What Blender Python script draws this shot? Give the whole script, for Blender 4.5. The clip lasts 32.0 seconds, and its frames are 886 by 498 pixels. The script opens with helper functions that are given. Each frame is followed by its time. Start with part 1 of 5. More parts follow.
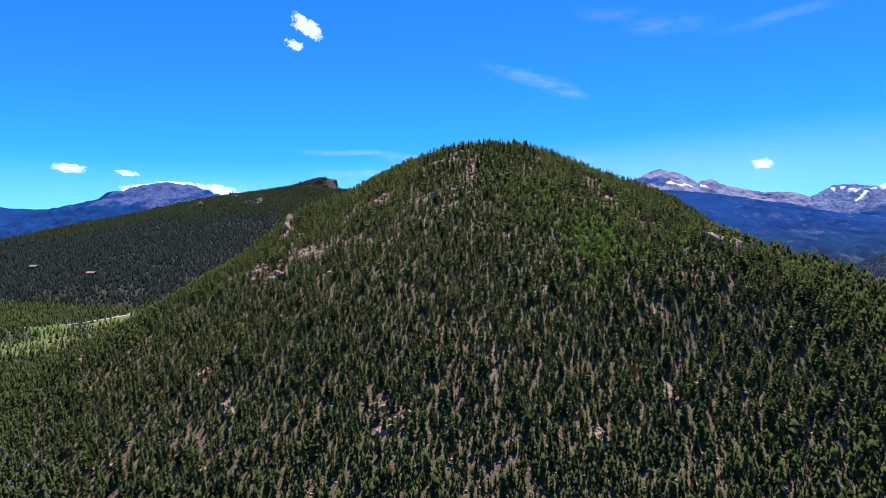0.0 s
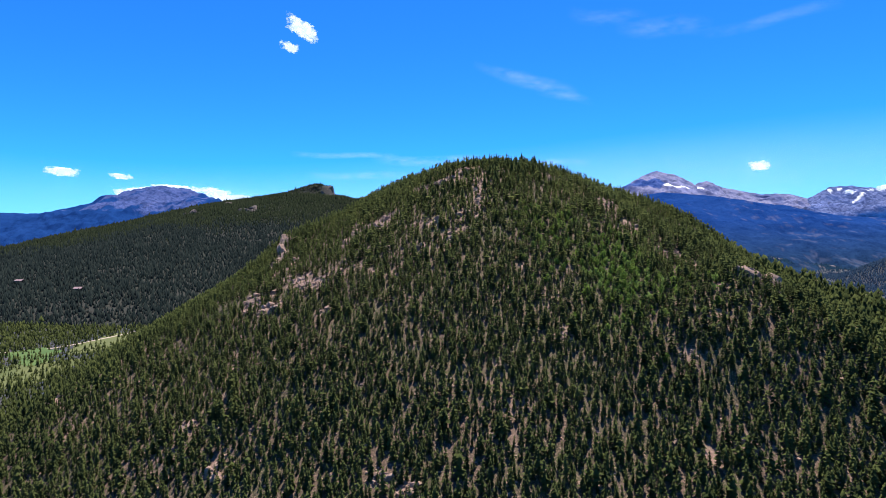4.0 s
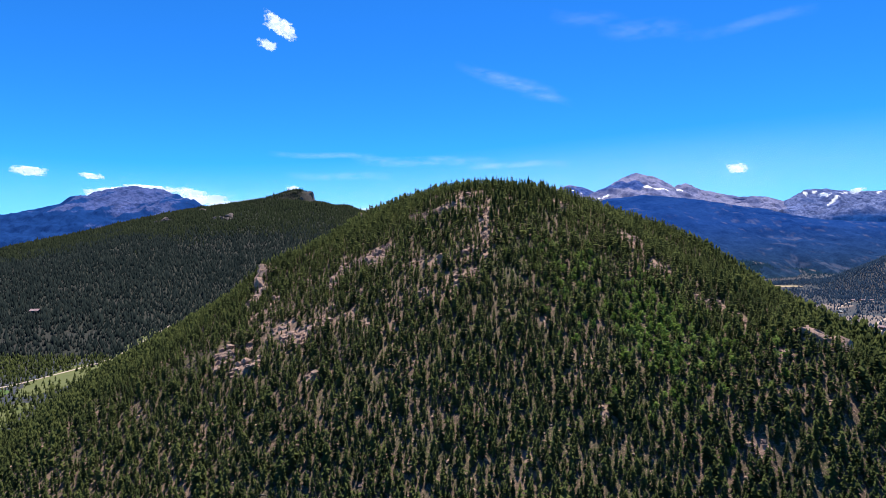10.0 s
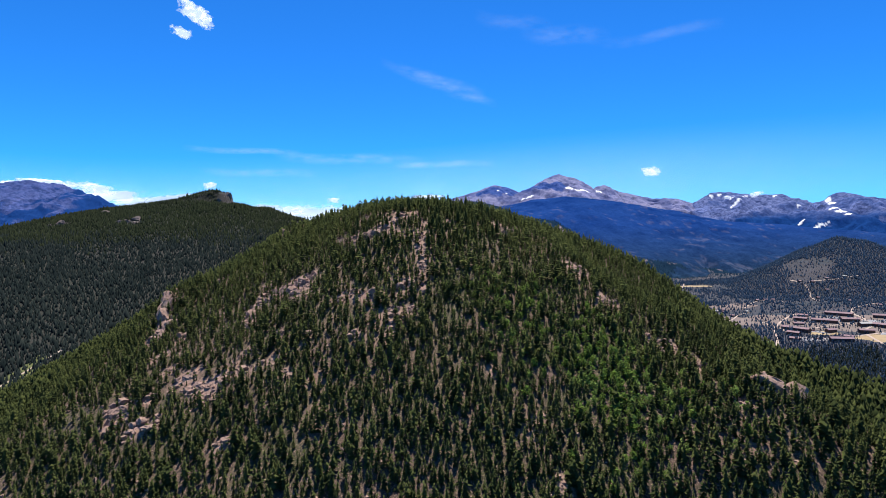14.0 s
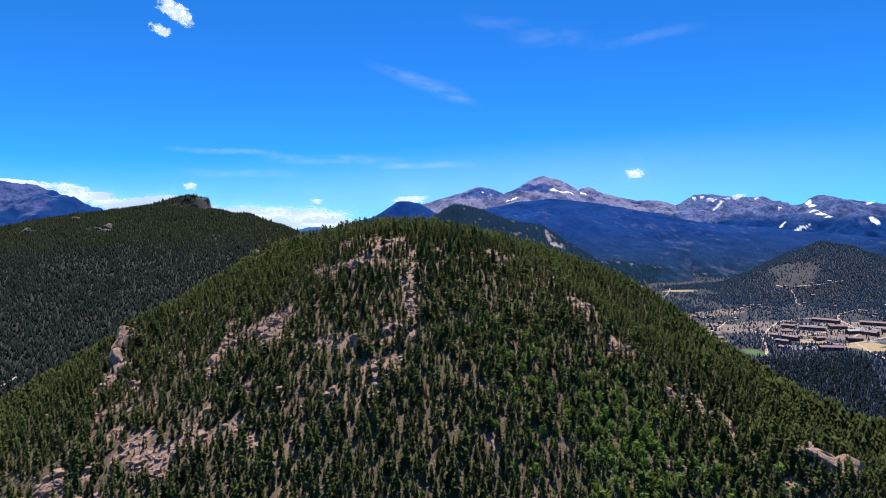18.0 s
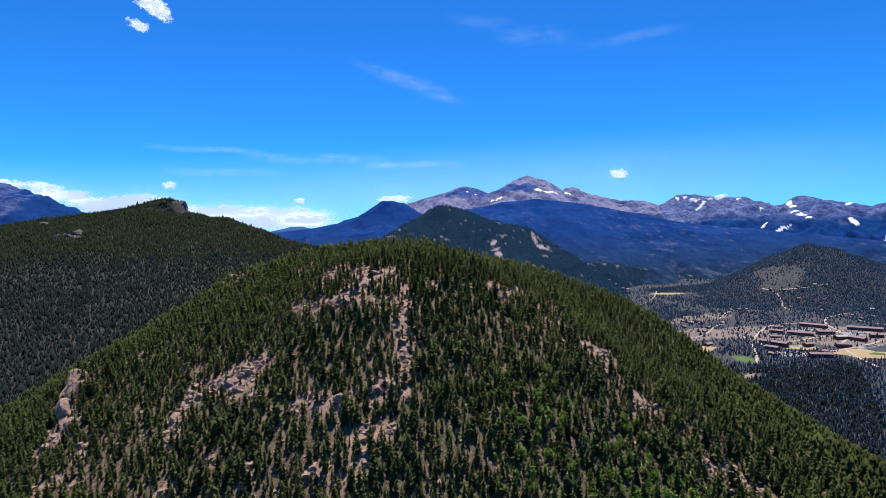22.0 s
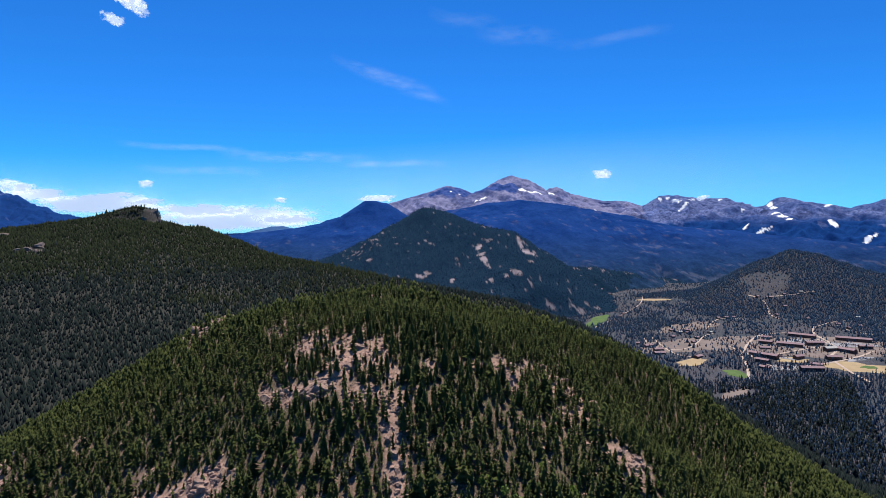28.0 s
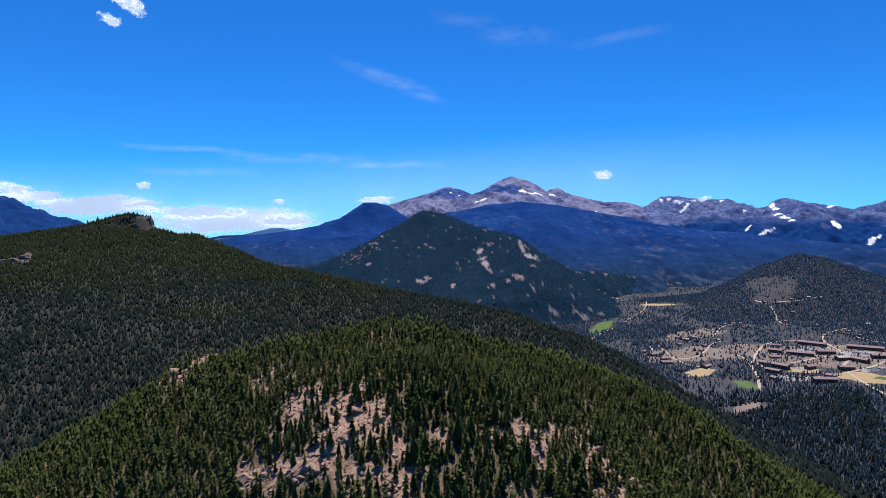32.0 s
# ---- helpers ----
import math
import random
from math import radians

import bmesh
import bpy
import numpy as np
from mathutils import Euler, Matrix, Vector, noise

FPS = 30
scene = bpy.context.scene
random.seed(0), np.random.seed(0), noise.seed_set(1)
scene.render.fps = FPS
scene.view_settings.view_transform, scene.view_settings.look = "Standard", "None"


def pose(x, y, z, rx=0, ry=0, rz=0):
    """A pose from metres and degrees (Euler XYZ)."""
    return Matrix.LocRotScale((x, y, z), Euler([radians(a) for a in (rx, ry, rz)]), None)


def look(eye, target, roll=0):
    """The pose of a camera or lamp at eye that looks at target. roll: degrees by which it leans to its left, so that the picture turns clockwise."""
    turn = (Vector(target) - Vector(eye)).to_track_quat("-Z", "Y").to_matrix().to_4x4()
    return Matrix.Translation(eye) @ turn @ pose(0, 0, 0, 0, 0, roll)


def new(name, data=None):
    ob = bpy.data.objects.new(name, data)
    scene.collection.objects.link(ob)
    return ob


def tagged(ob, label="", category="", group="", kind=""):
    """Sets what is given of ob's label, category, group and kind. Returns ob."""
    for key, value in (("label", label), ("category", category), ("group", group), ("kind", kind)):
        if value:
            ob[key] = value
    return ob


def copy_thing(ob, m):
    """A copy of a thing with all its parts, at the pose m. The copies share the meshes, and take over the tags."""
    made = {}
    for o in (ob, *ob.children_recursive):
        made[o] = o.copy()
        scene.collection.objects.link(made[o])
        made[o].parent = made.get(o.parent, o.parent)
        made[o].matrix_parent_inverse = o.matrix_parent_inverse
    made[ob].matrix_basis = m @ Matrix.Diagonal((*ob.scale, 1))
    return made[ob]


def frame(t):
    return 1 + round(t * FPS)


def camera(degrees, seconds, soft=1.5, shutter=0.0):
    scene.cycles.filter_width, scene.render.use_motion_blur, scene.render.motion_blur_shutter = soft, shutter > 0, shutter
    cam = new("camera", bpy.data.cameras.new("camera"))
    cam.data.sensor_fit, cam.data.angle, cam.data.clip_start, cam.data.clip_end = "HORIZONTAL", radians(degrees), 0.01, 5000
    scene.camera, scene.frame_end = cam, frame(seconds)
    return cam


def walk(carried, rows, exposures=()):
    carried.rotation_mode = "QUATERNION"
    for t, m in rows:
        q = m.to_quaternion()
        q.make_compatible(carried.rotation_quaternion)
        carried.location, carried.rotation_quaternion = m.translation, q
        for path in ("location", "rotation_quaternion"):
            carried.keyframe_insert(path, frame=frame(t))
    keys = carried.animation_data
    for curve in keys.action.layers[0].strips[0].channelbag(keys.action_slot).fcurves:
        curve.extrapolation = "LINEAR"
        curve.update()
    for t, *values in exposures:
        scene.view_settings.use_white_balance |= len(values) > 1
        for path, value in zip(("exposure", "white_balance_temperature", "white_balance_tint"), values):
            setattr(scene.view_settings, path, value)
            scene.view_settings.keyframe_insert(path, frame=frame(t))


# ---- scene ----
cam = camera(76.01, 32.0, soft=0.5)
walk(cam, [
    (0, pose(3.06, -1.19, 3.73, 90.197, -0.192, 0.071)),
    (0.5, pose(3.50, 1.18, 5.41, 90.178, -0.169, 0.170)),
    (1, pose(3.45, 3.58, 7.04, 90.208, -0.113, 0.242)),
    (1.5, pose(3.00, 6.06, 8.72, 90.259, -0.104, 0.230)),
    (2, pose(2.23, 8.61, 10.44, 90.290, -0.055, 0.111)),
    (2.5, pose(1.26, 11.23, 12.17, 90.310, -0.038, -0.255)),
    (3, pose(0.19, 13.94, 13.90, 90.306, -0.033, -0.358)),
    (3.5, pose(-0.89, 16.70, 15.63, 90.305, -0.021, -0.337)),
    (5.5, pose(-4.86, 28.35, 22.53, 90.316, -0.064, -0.275)),
    (6, pose(-5.77, 31.41, 24.17, 90.316, -0.064, -0.239)),
    (6.5, pose(-6.66, 34.52, 25.76, 90.320, -0.036, -0.232)),
    (7, pose(-7.52, 37.68, 27.34, 90.317, -0.061, -0.209)),
    (7.5, pose(-8.38, 40.86, 28.93, 90.296, -0.058, -0.187)),
    (8, pose(-9.25, 44.06, 30.55, 90.303, -0.041, -0.161)),
    (8.5, pose(-10.10, 47.27, 32.18, 90.294, -0.040, -0.169)),
    (9, pose(-10.92, 50.41, 33.79, 90.269, -0.039, -0.830)),
    (9.5, pose(-11.71, 53.50, 35.38, 90.245, -0.006, -1.758)),
    (10, pose(-12.46, 56.56, 36.99, 90.223, -0.012, -2.412)),
    (10.5, pose(-13.14, 59.57, 38.66, 90.221, -0.015, -2.504)),
    (11, pose(-13.72, 62.55, 40.42, 90.205, -0.017, -2.513)),
    (11.5, pose(-14.17, 65.50, 42.27, 90.185, -0.001, -2.863)),
    (12, pose(-14.46, 68.45, 44.16, 90.183, 0.021, -3.918)),
    (12.5, pose(-14.57, 71.45, 46.03, 90.141, 0.015, -5.283)),
    (13, pose(-14.55, 74.51, 47.88, 90.093, 0.081, -6.718)),
    (13.5, pose(-14.40, 77.64, 49.69, 90.014, 0.032, -8.275)),
    (14, pose(-14.15, 80.84, 51.47, 89.968, 0.038, -9.857)),
    (14.5, pose(-13.86, 84.13, 53.24, 89.938, 0.032, -11.157)),
    (16.5, pose(-12.49, 98.07, 60.29, 89.962, 0.030, -11.441)),
    (17, pose(-12.25, 101.67, 62.01, 89.973, 0.024, -11.436)),
    (17.5, pose(-12.06, 105.31, 63.72, 89.977, 0.041, -11.445)),
    (18, pose(-11.93, 108.99, 65.42, 89.974, 0.044, -11.458)),
    (18.5, pose(-11.84, 112.68, 67.08, 89.967, 0.042, -11.559)),
    (19, pose(-11.77, 116.37, 68.74, 89.951, 0.105, -11.993)),
    (19.5, pose(-11.71, 120.07, 70.40, 89.924, 0.086, -12.616)),
    (20, pose(-11.63, 123.74, 72.11, 89.902, 0.054, -12.996)),
    (20.5, pose(-11.53, 127.33, 73.87, 89.869, 0.071, -13.081)),
    (21, pose(-11.38, 130.81, 75.69, 89.836, 0.056, -13.096)),
    (21.5, pose(-11.19, 134.16, 77.60, 89.800, 0.041, -13.102)),
    (22, pose(-10.95, 137.36, 79.60, 89.783, 0.072, -13.096)),
    (22.5, pose(-10.69, 140.45, 81.65, 89.756, 0.069, -13.089)),
    (23, pose(-10.43, 143.46, 83.71, 89.742, 0.075, -13.061)),
    (23.5, pose(-10.17, 146.41, 85.79, 89.722, 0.070, -13.108)),
    (24, pose(-9.89, 149.33, 87.89, 89.698, 0.052, -13.525)),
    (24.5, pose(-9.59, 152.24, 90.03, 89.671, -0.000, -14.021)),
    (25, pose(-9.28, 155.15, 92.18, 89.625, 0.007, -14.421)),
    (25.5, pose(-8.98, 158.08, 94.34, 89.583, 0.000, -14.729)),
    (27.5, pose(-7.77, 170.29, 102.74, 89.505, -0.000, -14.833)),
    (28, pose(-7.40, 173.65, 104.78, 89.475, -0.021, -14.838)),
    (28.5, pose(-7.00, 177.17, 106.74, 89.463, -0.019, -14.834)),
    (29, pose(-6.54, 180.78, 108.63, 89.462, -0.019, -14.818)),
    (29.5, pose(-6.04, 184.46, 110.42, 89.487, -0.010, -14.822)),
    (30, pose(-5.52, 188.17, 112.12, 89.503, 0.010, -14.821)),
    (30.5, pose(-5.02, 191.87, 113.75, 89.482, 0.020, -14.814)),
    (31, pose(-4.52, 195.58, 115.36, 89.464, 0.063, -14.828)),
    (31.5, pose(-4.01, 199.26, 116.95, 89.467, 0.067, -14.841)),
    (32, pose(-3.49, 202.92, 118.54, 89.462, 0.072, -14.894)),
], exposures=((0, 1.02), (10, 0.9), (14, 0.77), (24, 0.64), (32, 0.5)))

# ---------------- world, sun ----------------
SUN_AZ, SUN_EL = radians(14), radians(68)      # clockwise from +y, above the horizon
world = bpy.data.worlds.new("sky_world")
scene.world = world
world.use_nodes = True
wn = world.node_tree
sky = wn.nodes.new("ShaderNodeTexSky")
sky.sky_type = "NISHITA"
sky.sun_disc = False
sky.sun_elevation, sky.sun_rotation = SUN_EL, SUN_AZ
sky.altitude, sky.air_density, sky.dust_density, sky.ozone_density = 1500, 1.0, 0.35, 4.0
tone = wn.nodes.new("ShaderNodeMix")
tone.data_type, tone.blend_type = "RGBA", "MULTIPLY"
tone.inputs[0].default_value, tone.inputs[7].default_value = 1.0, (0.205, 0.955, 1.56, 1)
deep = wn.nodes.new("ShaderNodeGamma")
deep.inputs[1].default_value = 1.3
wn.links.new(sky.outputs[0], deep.inputs[0])
wn.links.new(deep.outputs[0], tone.inputs[6])
wn.links.new(tone.outputs[2], wn.nodes["Background"].inputs["Color"])
wn.nodes["Background"].inputs["Strength"].default_value = 0.0405
sun = new("sun", bpy.data.lights.new("sun", "SUN"))
sun.data.energy, sun.data.angle, sun.data.color = 5.0, radians(0.5), (1.0, 0.93, 0.82)
sun_dir = Vector((math.sin(SUN_AZ) * math.cos(SUN_EL), math.cos(SUN_AZ) * math.cos(SUN_EL), math.sin(SUN_EL)))
sun.matrix_world = look(sun_dir * 900, (0, 0, 0))


# ---------------- noise and land shape ----------------
def hash2(ix, iy, seed):
    h = (ix.astype(np.int64) * 374761393 + iy.astype(np.int64) * 668265263 + seed * 974634777) & 0x7FFFFFFF
    h = ((h ^ (h >> 13)) * 1274126177) & 0x7FFFFFFF
    return ((h ^ (h >> 16)) & 0xFFFF) / 65535.0


def vnoise(x, y, seed=0):
    x0, y0 = np.floor(x), np.floor(y)
    u, v = x - x0, y - y0
    u, v = u * u * (3 - 2 * u), v * v * (3 - 2 * v)
    a, b = hash2(x0, y0, seed), hash2(x0 + 1, y0, seed)
    c, d = hash2(x0, y0 + 1, seed), hash2(x0 + 1, y0 + 1, seed)
    return (a + (b - a) * u) * (1 - v) + (c + (d - c) * u) * v


def fbm(x, y, scale, octaves=4, seed=0):
    """About -1 to 1."""
    total, amp, norm = 0, 1.0, 0
    for k in range(octaves):
        total = total + amp * (2 * vnoise(x / scale * 2**k + 17.3 * k, y / scale * 2**k - 9.1 * k, seed + k) - 1)
        norm, amp = norm + amp, amp * 0.5
    return total / norm


def ridged(x, y, scale, octaves=4, seed=0):
    """0 to 1, with sharp crests."""
    total, amp, norm = 0, 1.0, 0
    for k in range(octaves):
        total = total + amp * (1 - np.abs(2 * vnoise(x / scale * 2**k + 3.7 * k, y / scale * 2**k + 5.9 * k, seed + k) - 1) * 2).clip(-1, 1)
        norm, amp = norm + amp, amp * 0.55
    return total / norm * 0.5 + 0.5


def step(a, b, v):
    t = ((v - a) / (b - a)).clip(0, 1)
    return t * t * (3 - 2 * t)


def blob(x, y, cx, cy, rx, ry, turn=0.0):
    c, s = math.cos(radians(turn)), math.sin(radians(turn))
    dx, dy = x - cx, y - cy
    return np.exp(-(((c * dx + s * dy) / rx) ** 2 + ((-s * dx + c * dy) / ry) ** 2))


def z_valley(x, y):
    left = -60 + 0.055 * (np.minimum(y, 1700) - 420)
    right = -220 + 0.067 * np.minimum(x, 1350) + 0.049 * np.minimum(y, 1800)
    w = step(-150, 420, x - 0.1 * (y - 500))
    z = left * (1 - w) + right * w
    z = np.where(y < 120, z - 0.05 * (120 - y).clip(0, 600), z)
    return z + 3.0 * fbm(x, y, 160, 4, 5)


HILL = [(-90, 0.654, 114.3), (-54, 0.546, 97.0), (-18, 0.606, 100.3), (18, 0.215, 82.6), (54, 0.619, 122.8), (90, 0.671, 89.4), (126, -0.048, 77.2), (162, 0.625, 132.0), (198, 0.615, 102.5), (234, 0.665, 109.8)]
HILL_BUMPS = [(-100, 400, 34, 34, 7.3), (110, 225, 34, 34, 10.8), (-107, 262, 34, 34, -3.1), (110, 300, 34, 34, 5.4), (130, 345, 34, 34, -10.8), (0, 345, 34, 34, 1.5), (60, 360, 34, 34, 0.8), (-45, 470, 34, 34, 4.1), (-60, 350, 34, 34, -4.6), (60, 190, 34, 34, -1.9), (0, 190, 34, 34, -1.9), (-60, 230, 34, 34, 4.2), (-150, 300, 34, 34, 0.9), (170, 300, 34, 34, 1.0), (45, 470, 34, 34, 13.9), (100, 400, 34, 34, -2.2), (150, 215, 34, 34, 9.7), (200, 260, 34, 34, 8.9), (215, 345, 34, 34, -3.2), (165, 410, 34, 34, 7.2), (60, 430, 34, 34, -5.3), (117, 240, 14, 12, 5.5), (-47, 480, 13, 13, 5), (86, 330, 13, 26, 4.5), (-106, 408, 12, 16, 4)]


def z_hill(x, y):
    v = np.stack([o - s * ((x - 45) * math.cos(radians(a)) + (y - 425) * math.sin(radians(a))) for a, s, o in HILL])
    low, soft = v.min(0), 8.5
    z = low - soft * np.log(np.exp(-(v - low) / soft).sum(0)) + soft * math.log(2)
    for cx, cy, rx, ry, h in HILL_BUMPS:
        z = z + h * blob(x, y, cx, cy, rx, ry)
    rough = rocky(x, y)
    z = z + 1.6 * fbm(x, y, 38, 4, 11) + 2.6 * rough * (ridged(x, y, 10, 3, 21) - 0.5)
    return z


def crest(points, front, back, soft, bend=1.0):
    """Height of a ridge that runs along the crest points and falls off to both sides."""
    pts = np.array(points, float)

    def height(x, y, relief=False):
        best, drop = np.full(np.shape(x), -1e9), np.zeros(np.shape(x))
        for a, b in zip(pts[:-1], pts[1:]):
            ab = b - a
            t = (((x - a[0]) * ab[0] + (y - a[1]) * ab[1]) / (ab[0] ** 2 + ab[1] ** 2)).clip(0, 1)
            px, py, pz = a[0] + t * ab[0], a[1] + t * ab[1], a[2] + t * ab[2]
            d = np.hypot(x - px, y - py)
            facing = ((x - px) * ab[1] - (y - py) * ab[0]) / np.hypot(ab[0], ab[1]) / np.maximum(d, 1e-6)
            fall = (back + (front - back) * step(0.0, 0.7, facing)) * (np.sqrt(d * d + soft * soft) - soft) ** bend
            best = np.where(pz - fall > best, pz - fall, best)
            drop = np.where(best == pz - fall, fall, drop)
        return (best, 1 - np.exp(-drop / 45)) if relief else best

    return height


LEFT = [(-1100, 1235, -22), (-978, 1252, -4), (-926, 1266, 6), (-815, 1290, 16), (-700, 1306, 45), (-620, 1306, 70), (-560, 1314, 101), (-514, 1316, 118), (-459, 1301, 131), (-403, 1306, 139), (-338, 1318, 150),
        (-285, 1320, 152), (-248, 1317, 148), (-236, 1314, 138), (-216, 1307, 136), (-172, 1290, 135), (-148, 1273, 124), (-118, 1228, 113), (-98, 1200, 107), (-70, 1155, 94), (-25, 1103, 82), (50, 1025, 69), (132, 965, 56),
        (199, 918, 41), (260, 873, 30), (293, 844, 17), (325, 817, 6), (356, 793, -11), (379, 772, -27), (450, 700, -116)]
DOME = [(-500, 4180, 141), (-360, 4180, 171), (-181, 4180, 187), (3, 4180, 211), (191, 4180, 247), (306, 4180, 290), (560, 4180, 312), (793, 4150, 306), (950, 4120, 236), (1206, 4000, 142)]
DOME_TOP = [(350, 4180, 318), (404, 4180, 347), (435, 4180, 375), (482, 4180, 407), (562, 4180, 413), (642, 4180, 394), (703, 4180, 359), (765, 4170, 322)]
FAR_BLUE = [(-906, 4830, 140), (-608, 4890, 168), (-526, 4890, 185), (-381, 4890, 190), (-276, 4890, 217), (-169, 4890, 245), (-83, 4890, 250), (4, 4890, 232), (114, 4890, 205), (375, 4888, 147)]
SLAB = [(61, 2380, 35), (165, 2380, 72), (251, 2385, 112), (338, 2390, 156), (383, 2395, 186), (432, 2395, 211), (473, 2395, 234), (507, 2395, 250), (546, 2380, 243), (577, 2250, 217), (610, 2150, 186),
        (672, 2080, 161), (706, 1980, 148), (740, 1960, 126), (780, 1960, 88), (841, 2050, 62), (907, 2050, 34), (1007, 2050, 16), (1064, 2050, 19), (1122, 2050, 6), (1216, 2050, -3), (1313, 2050, -18),
        (1412, 2050, -28), (1538, 2050, -35)]
MID = [(705, 3426, 239), (923, 3474, 310), (1148, 3401, 356), (1304, 3341, 368), (1543, 3230, 335), (1817, 3074, 271), (2062, 2903, 203), (2276, 2724, 176),
       (2467, 2390, 126), (2628, 2192, 95), (2734, 1859, 74)]
LONGS = [(769, 4788, 439), (1006, 4793, 513), (1233, 4737, 588), (1346, 4705, 569), (1479, 4662, 512), (1600, 4624, 582), (1680, 4595, 655), (1741, 4567, 672),
         (1813, 4537, 645), (1889, 4505, 560), (1972, 4467, 526), (2052, 4374, 564), (2150, 4323, 508), (2353, 4153, 441), (2495, 4065, 437), (2631, 3973, 381),
         (2760, 3879, 301)]
WEST = [(2648, 4144, 356), (2784, 4048, 476), (2834, 4012, 483), (3007, 3876, 458), (3153, 3751, 452), (3175, 3664, 412), (3220, 3553, 373), (3295, 3480, 394),
        (3342, 3431, 435), (3411, 3358, 411), (3519, 3237, 381), (3560, 3111, 344), (3615, 3041, 370), (3665, 2977, 392), (3839, 2731, 411), (4043, 2388, 340)]
KNOLL = [(1264, 1749, -43), (1374, 1679, 14), (1436, 1633, 58), (1479, 1588, 84), (1516, 1548, 72), (1561, 1496, 46), (1616, 1426, 21), (1692, 1317, -1)]
TWIN = [(-2942, 2998, 273), (-2587, 3309, 254), (-2458, 3405, 246), (-2367, 3470, 258), (-2245, 3550, 303), (-2114, 3629, 354), (-2009, 3688, 397),
        (-1940, 3725, 435), (-1826, 3782, 453), (-1701, 3840, 449), (-1610, 3879, 380), (-1501, 3869, 353), (-1296, 3890, 266), (-957, 3935, 153)]
c_left, c_dome, c_blue = crest(LEFT, 0.27, 1.0, 25), crest(DOME, 0.3, 0.75, 15), crest(FAR_BLUE, 0.4, 0.4, 15)
c_dome_top = crest(DOME_TOP, 0.6, 0.9, 6)
c_slab, c_mid, c_longs = crest(SLAB, 0.58, 0.75, 15), crest(MID, 0.31, 0.5, 40), crest(LONGS, 0.5, 1.1, 3)
c_west, c_knoll, c_twin = crest(WEST, 0.42, 1.1, 3), crest(KNOLL, 0.46, 0.6, 25), crest(TWIN, 0.36, 0.9, 4)

# bare granite and soil: x, y, radius
BARE_CREST = [(-45, 467, 4.6), (-50, 465, 4.6), (-43, 462, 6.4), (-54, 457, 3.7), (-49, 452, 3.7), (-96, 450, 4.2), (-90, 434, 3.6), (-10, 424, 4.2), (-15, 418, 3.9), (-81, 415, 3.8), (-13, 414, 3.0), (81, 414, 3.0), (-14, 411, 3.0), (-5, 408, 3.7), (-79, 399, 3.2), (-3, 393, 4.1), (2, 393, 3.0), (-103, 390, 5.6), (-2, 389, 3.7), (91, 385, 3.0), (3, 385, 3.3), (17, 384, 4.0), (-2, 382, 3.9), (10, 378, 3.0), (-7, 377, 3.3), (14, 373, 3.2), (-100, 373, 5.3), (7, 373, 3.8), (22, 372, 3.2), (-18, 370, 3.0), (15, 369, 3.4), (92, 369, 3.2)]
BARE_UPPER = [(20, 366, 3.7), (12, 365, 3.0), (-15, 364, 3.0), (81, 364, 3.0), (-10, 364, 3.3), (6, 363, 4.3), (-50, 363, 3.2), (14, 362, 3.6), (74, 362, 3.0), (-100, 361, 5.1), (19, 361, 3.2), (79, 361, 3.0), (22, 360, 3.1), (-9, 359, 3.2), (7, 359, 3.0), (63, 359, 3.0), (2, 358, 4.2), (-3, 358, 3.0), (70, 357, 3.0), (83, 355, 3.0), (36, 355, 3.0), (104, 355, 3.0), (53, 355, 3.0), (65, 354, 3.0), (60, 353, 3.0), (24, 352, 3.0), (85, 351, 3.0), (10, 351, 3.0), (-50, 351, 4.8), (79, 348, 3.0), (83, 348, 3.0), (13, 347, 4.0)]
BARE_FACE = [(-86, 347, 3.7), (-31, 347, 5.3), (62, 347, 3.0), (85, 345, 3.0), (18, 345, 3.4), (-41, 345, 4.7), (26, 345, 3.0), (30, 344, 3.0), (-34, 343, 4.6), (-54, 342, 4.7), (-29, 342, 3.8), (22, 341, 3.0), (87, 341, 3.0), (21, 337, 3.0), (76, 337, 3.0), (-31, 337, 3.8), (-90, 336, 4.7), (82, 335, 3.0), (-35, 334, 3.0), (19, 333, 3.0), (-55, 332, 3.3), (-80, 330, 3.0), (19, 328, 3.0), (-30, 328, 3.0), (-54, 327, 3.2), (19, 323, 3.0), (18, 320, 3.0), (82, 319, 3.0), (-81, 318, 3.8), (89, 315, 3.0), (-10, 315, 3.0), (86, 315, 3.0)]
BARE_LOW = [(19, 314, 3.0), (-15, 314, 3.0), (9, 313, 3.5), (-7, 311, 3.0), (84, 311, 3.0), (13, 309, 3.0), (-39, 309, 3.0), (-1, 309, 3.5), (-50, 306, 3.2), (-70, 306, 3.6), (17, 305, 3.0), (8, 305, 3.0), (-2, 305, 3.0), (-94, 304, 4.8), (-75, 303, 4.1), (-84, 301, 3.0), (-55, 301, 3.0), (-29, 298, 3.0), (-94, 297, 4.2), (-67, 296, 4.6), (-58, 296, 3.4), (89, 296, 3.0), (-52, 295, 3.3), (11, 295, 3.3), (4, 295, 4.4), (-40, 294, 3.0), (-62, 293, 4.3), (-46, 293, 3.0), (-187, 293, 6.0), (92, 293, 3.0), (-11, 290, 3.0), (-60, 288, 3.8)]
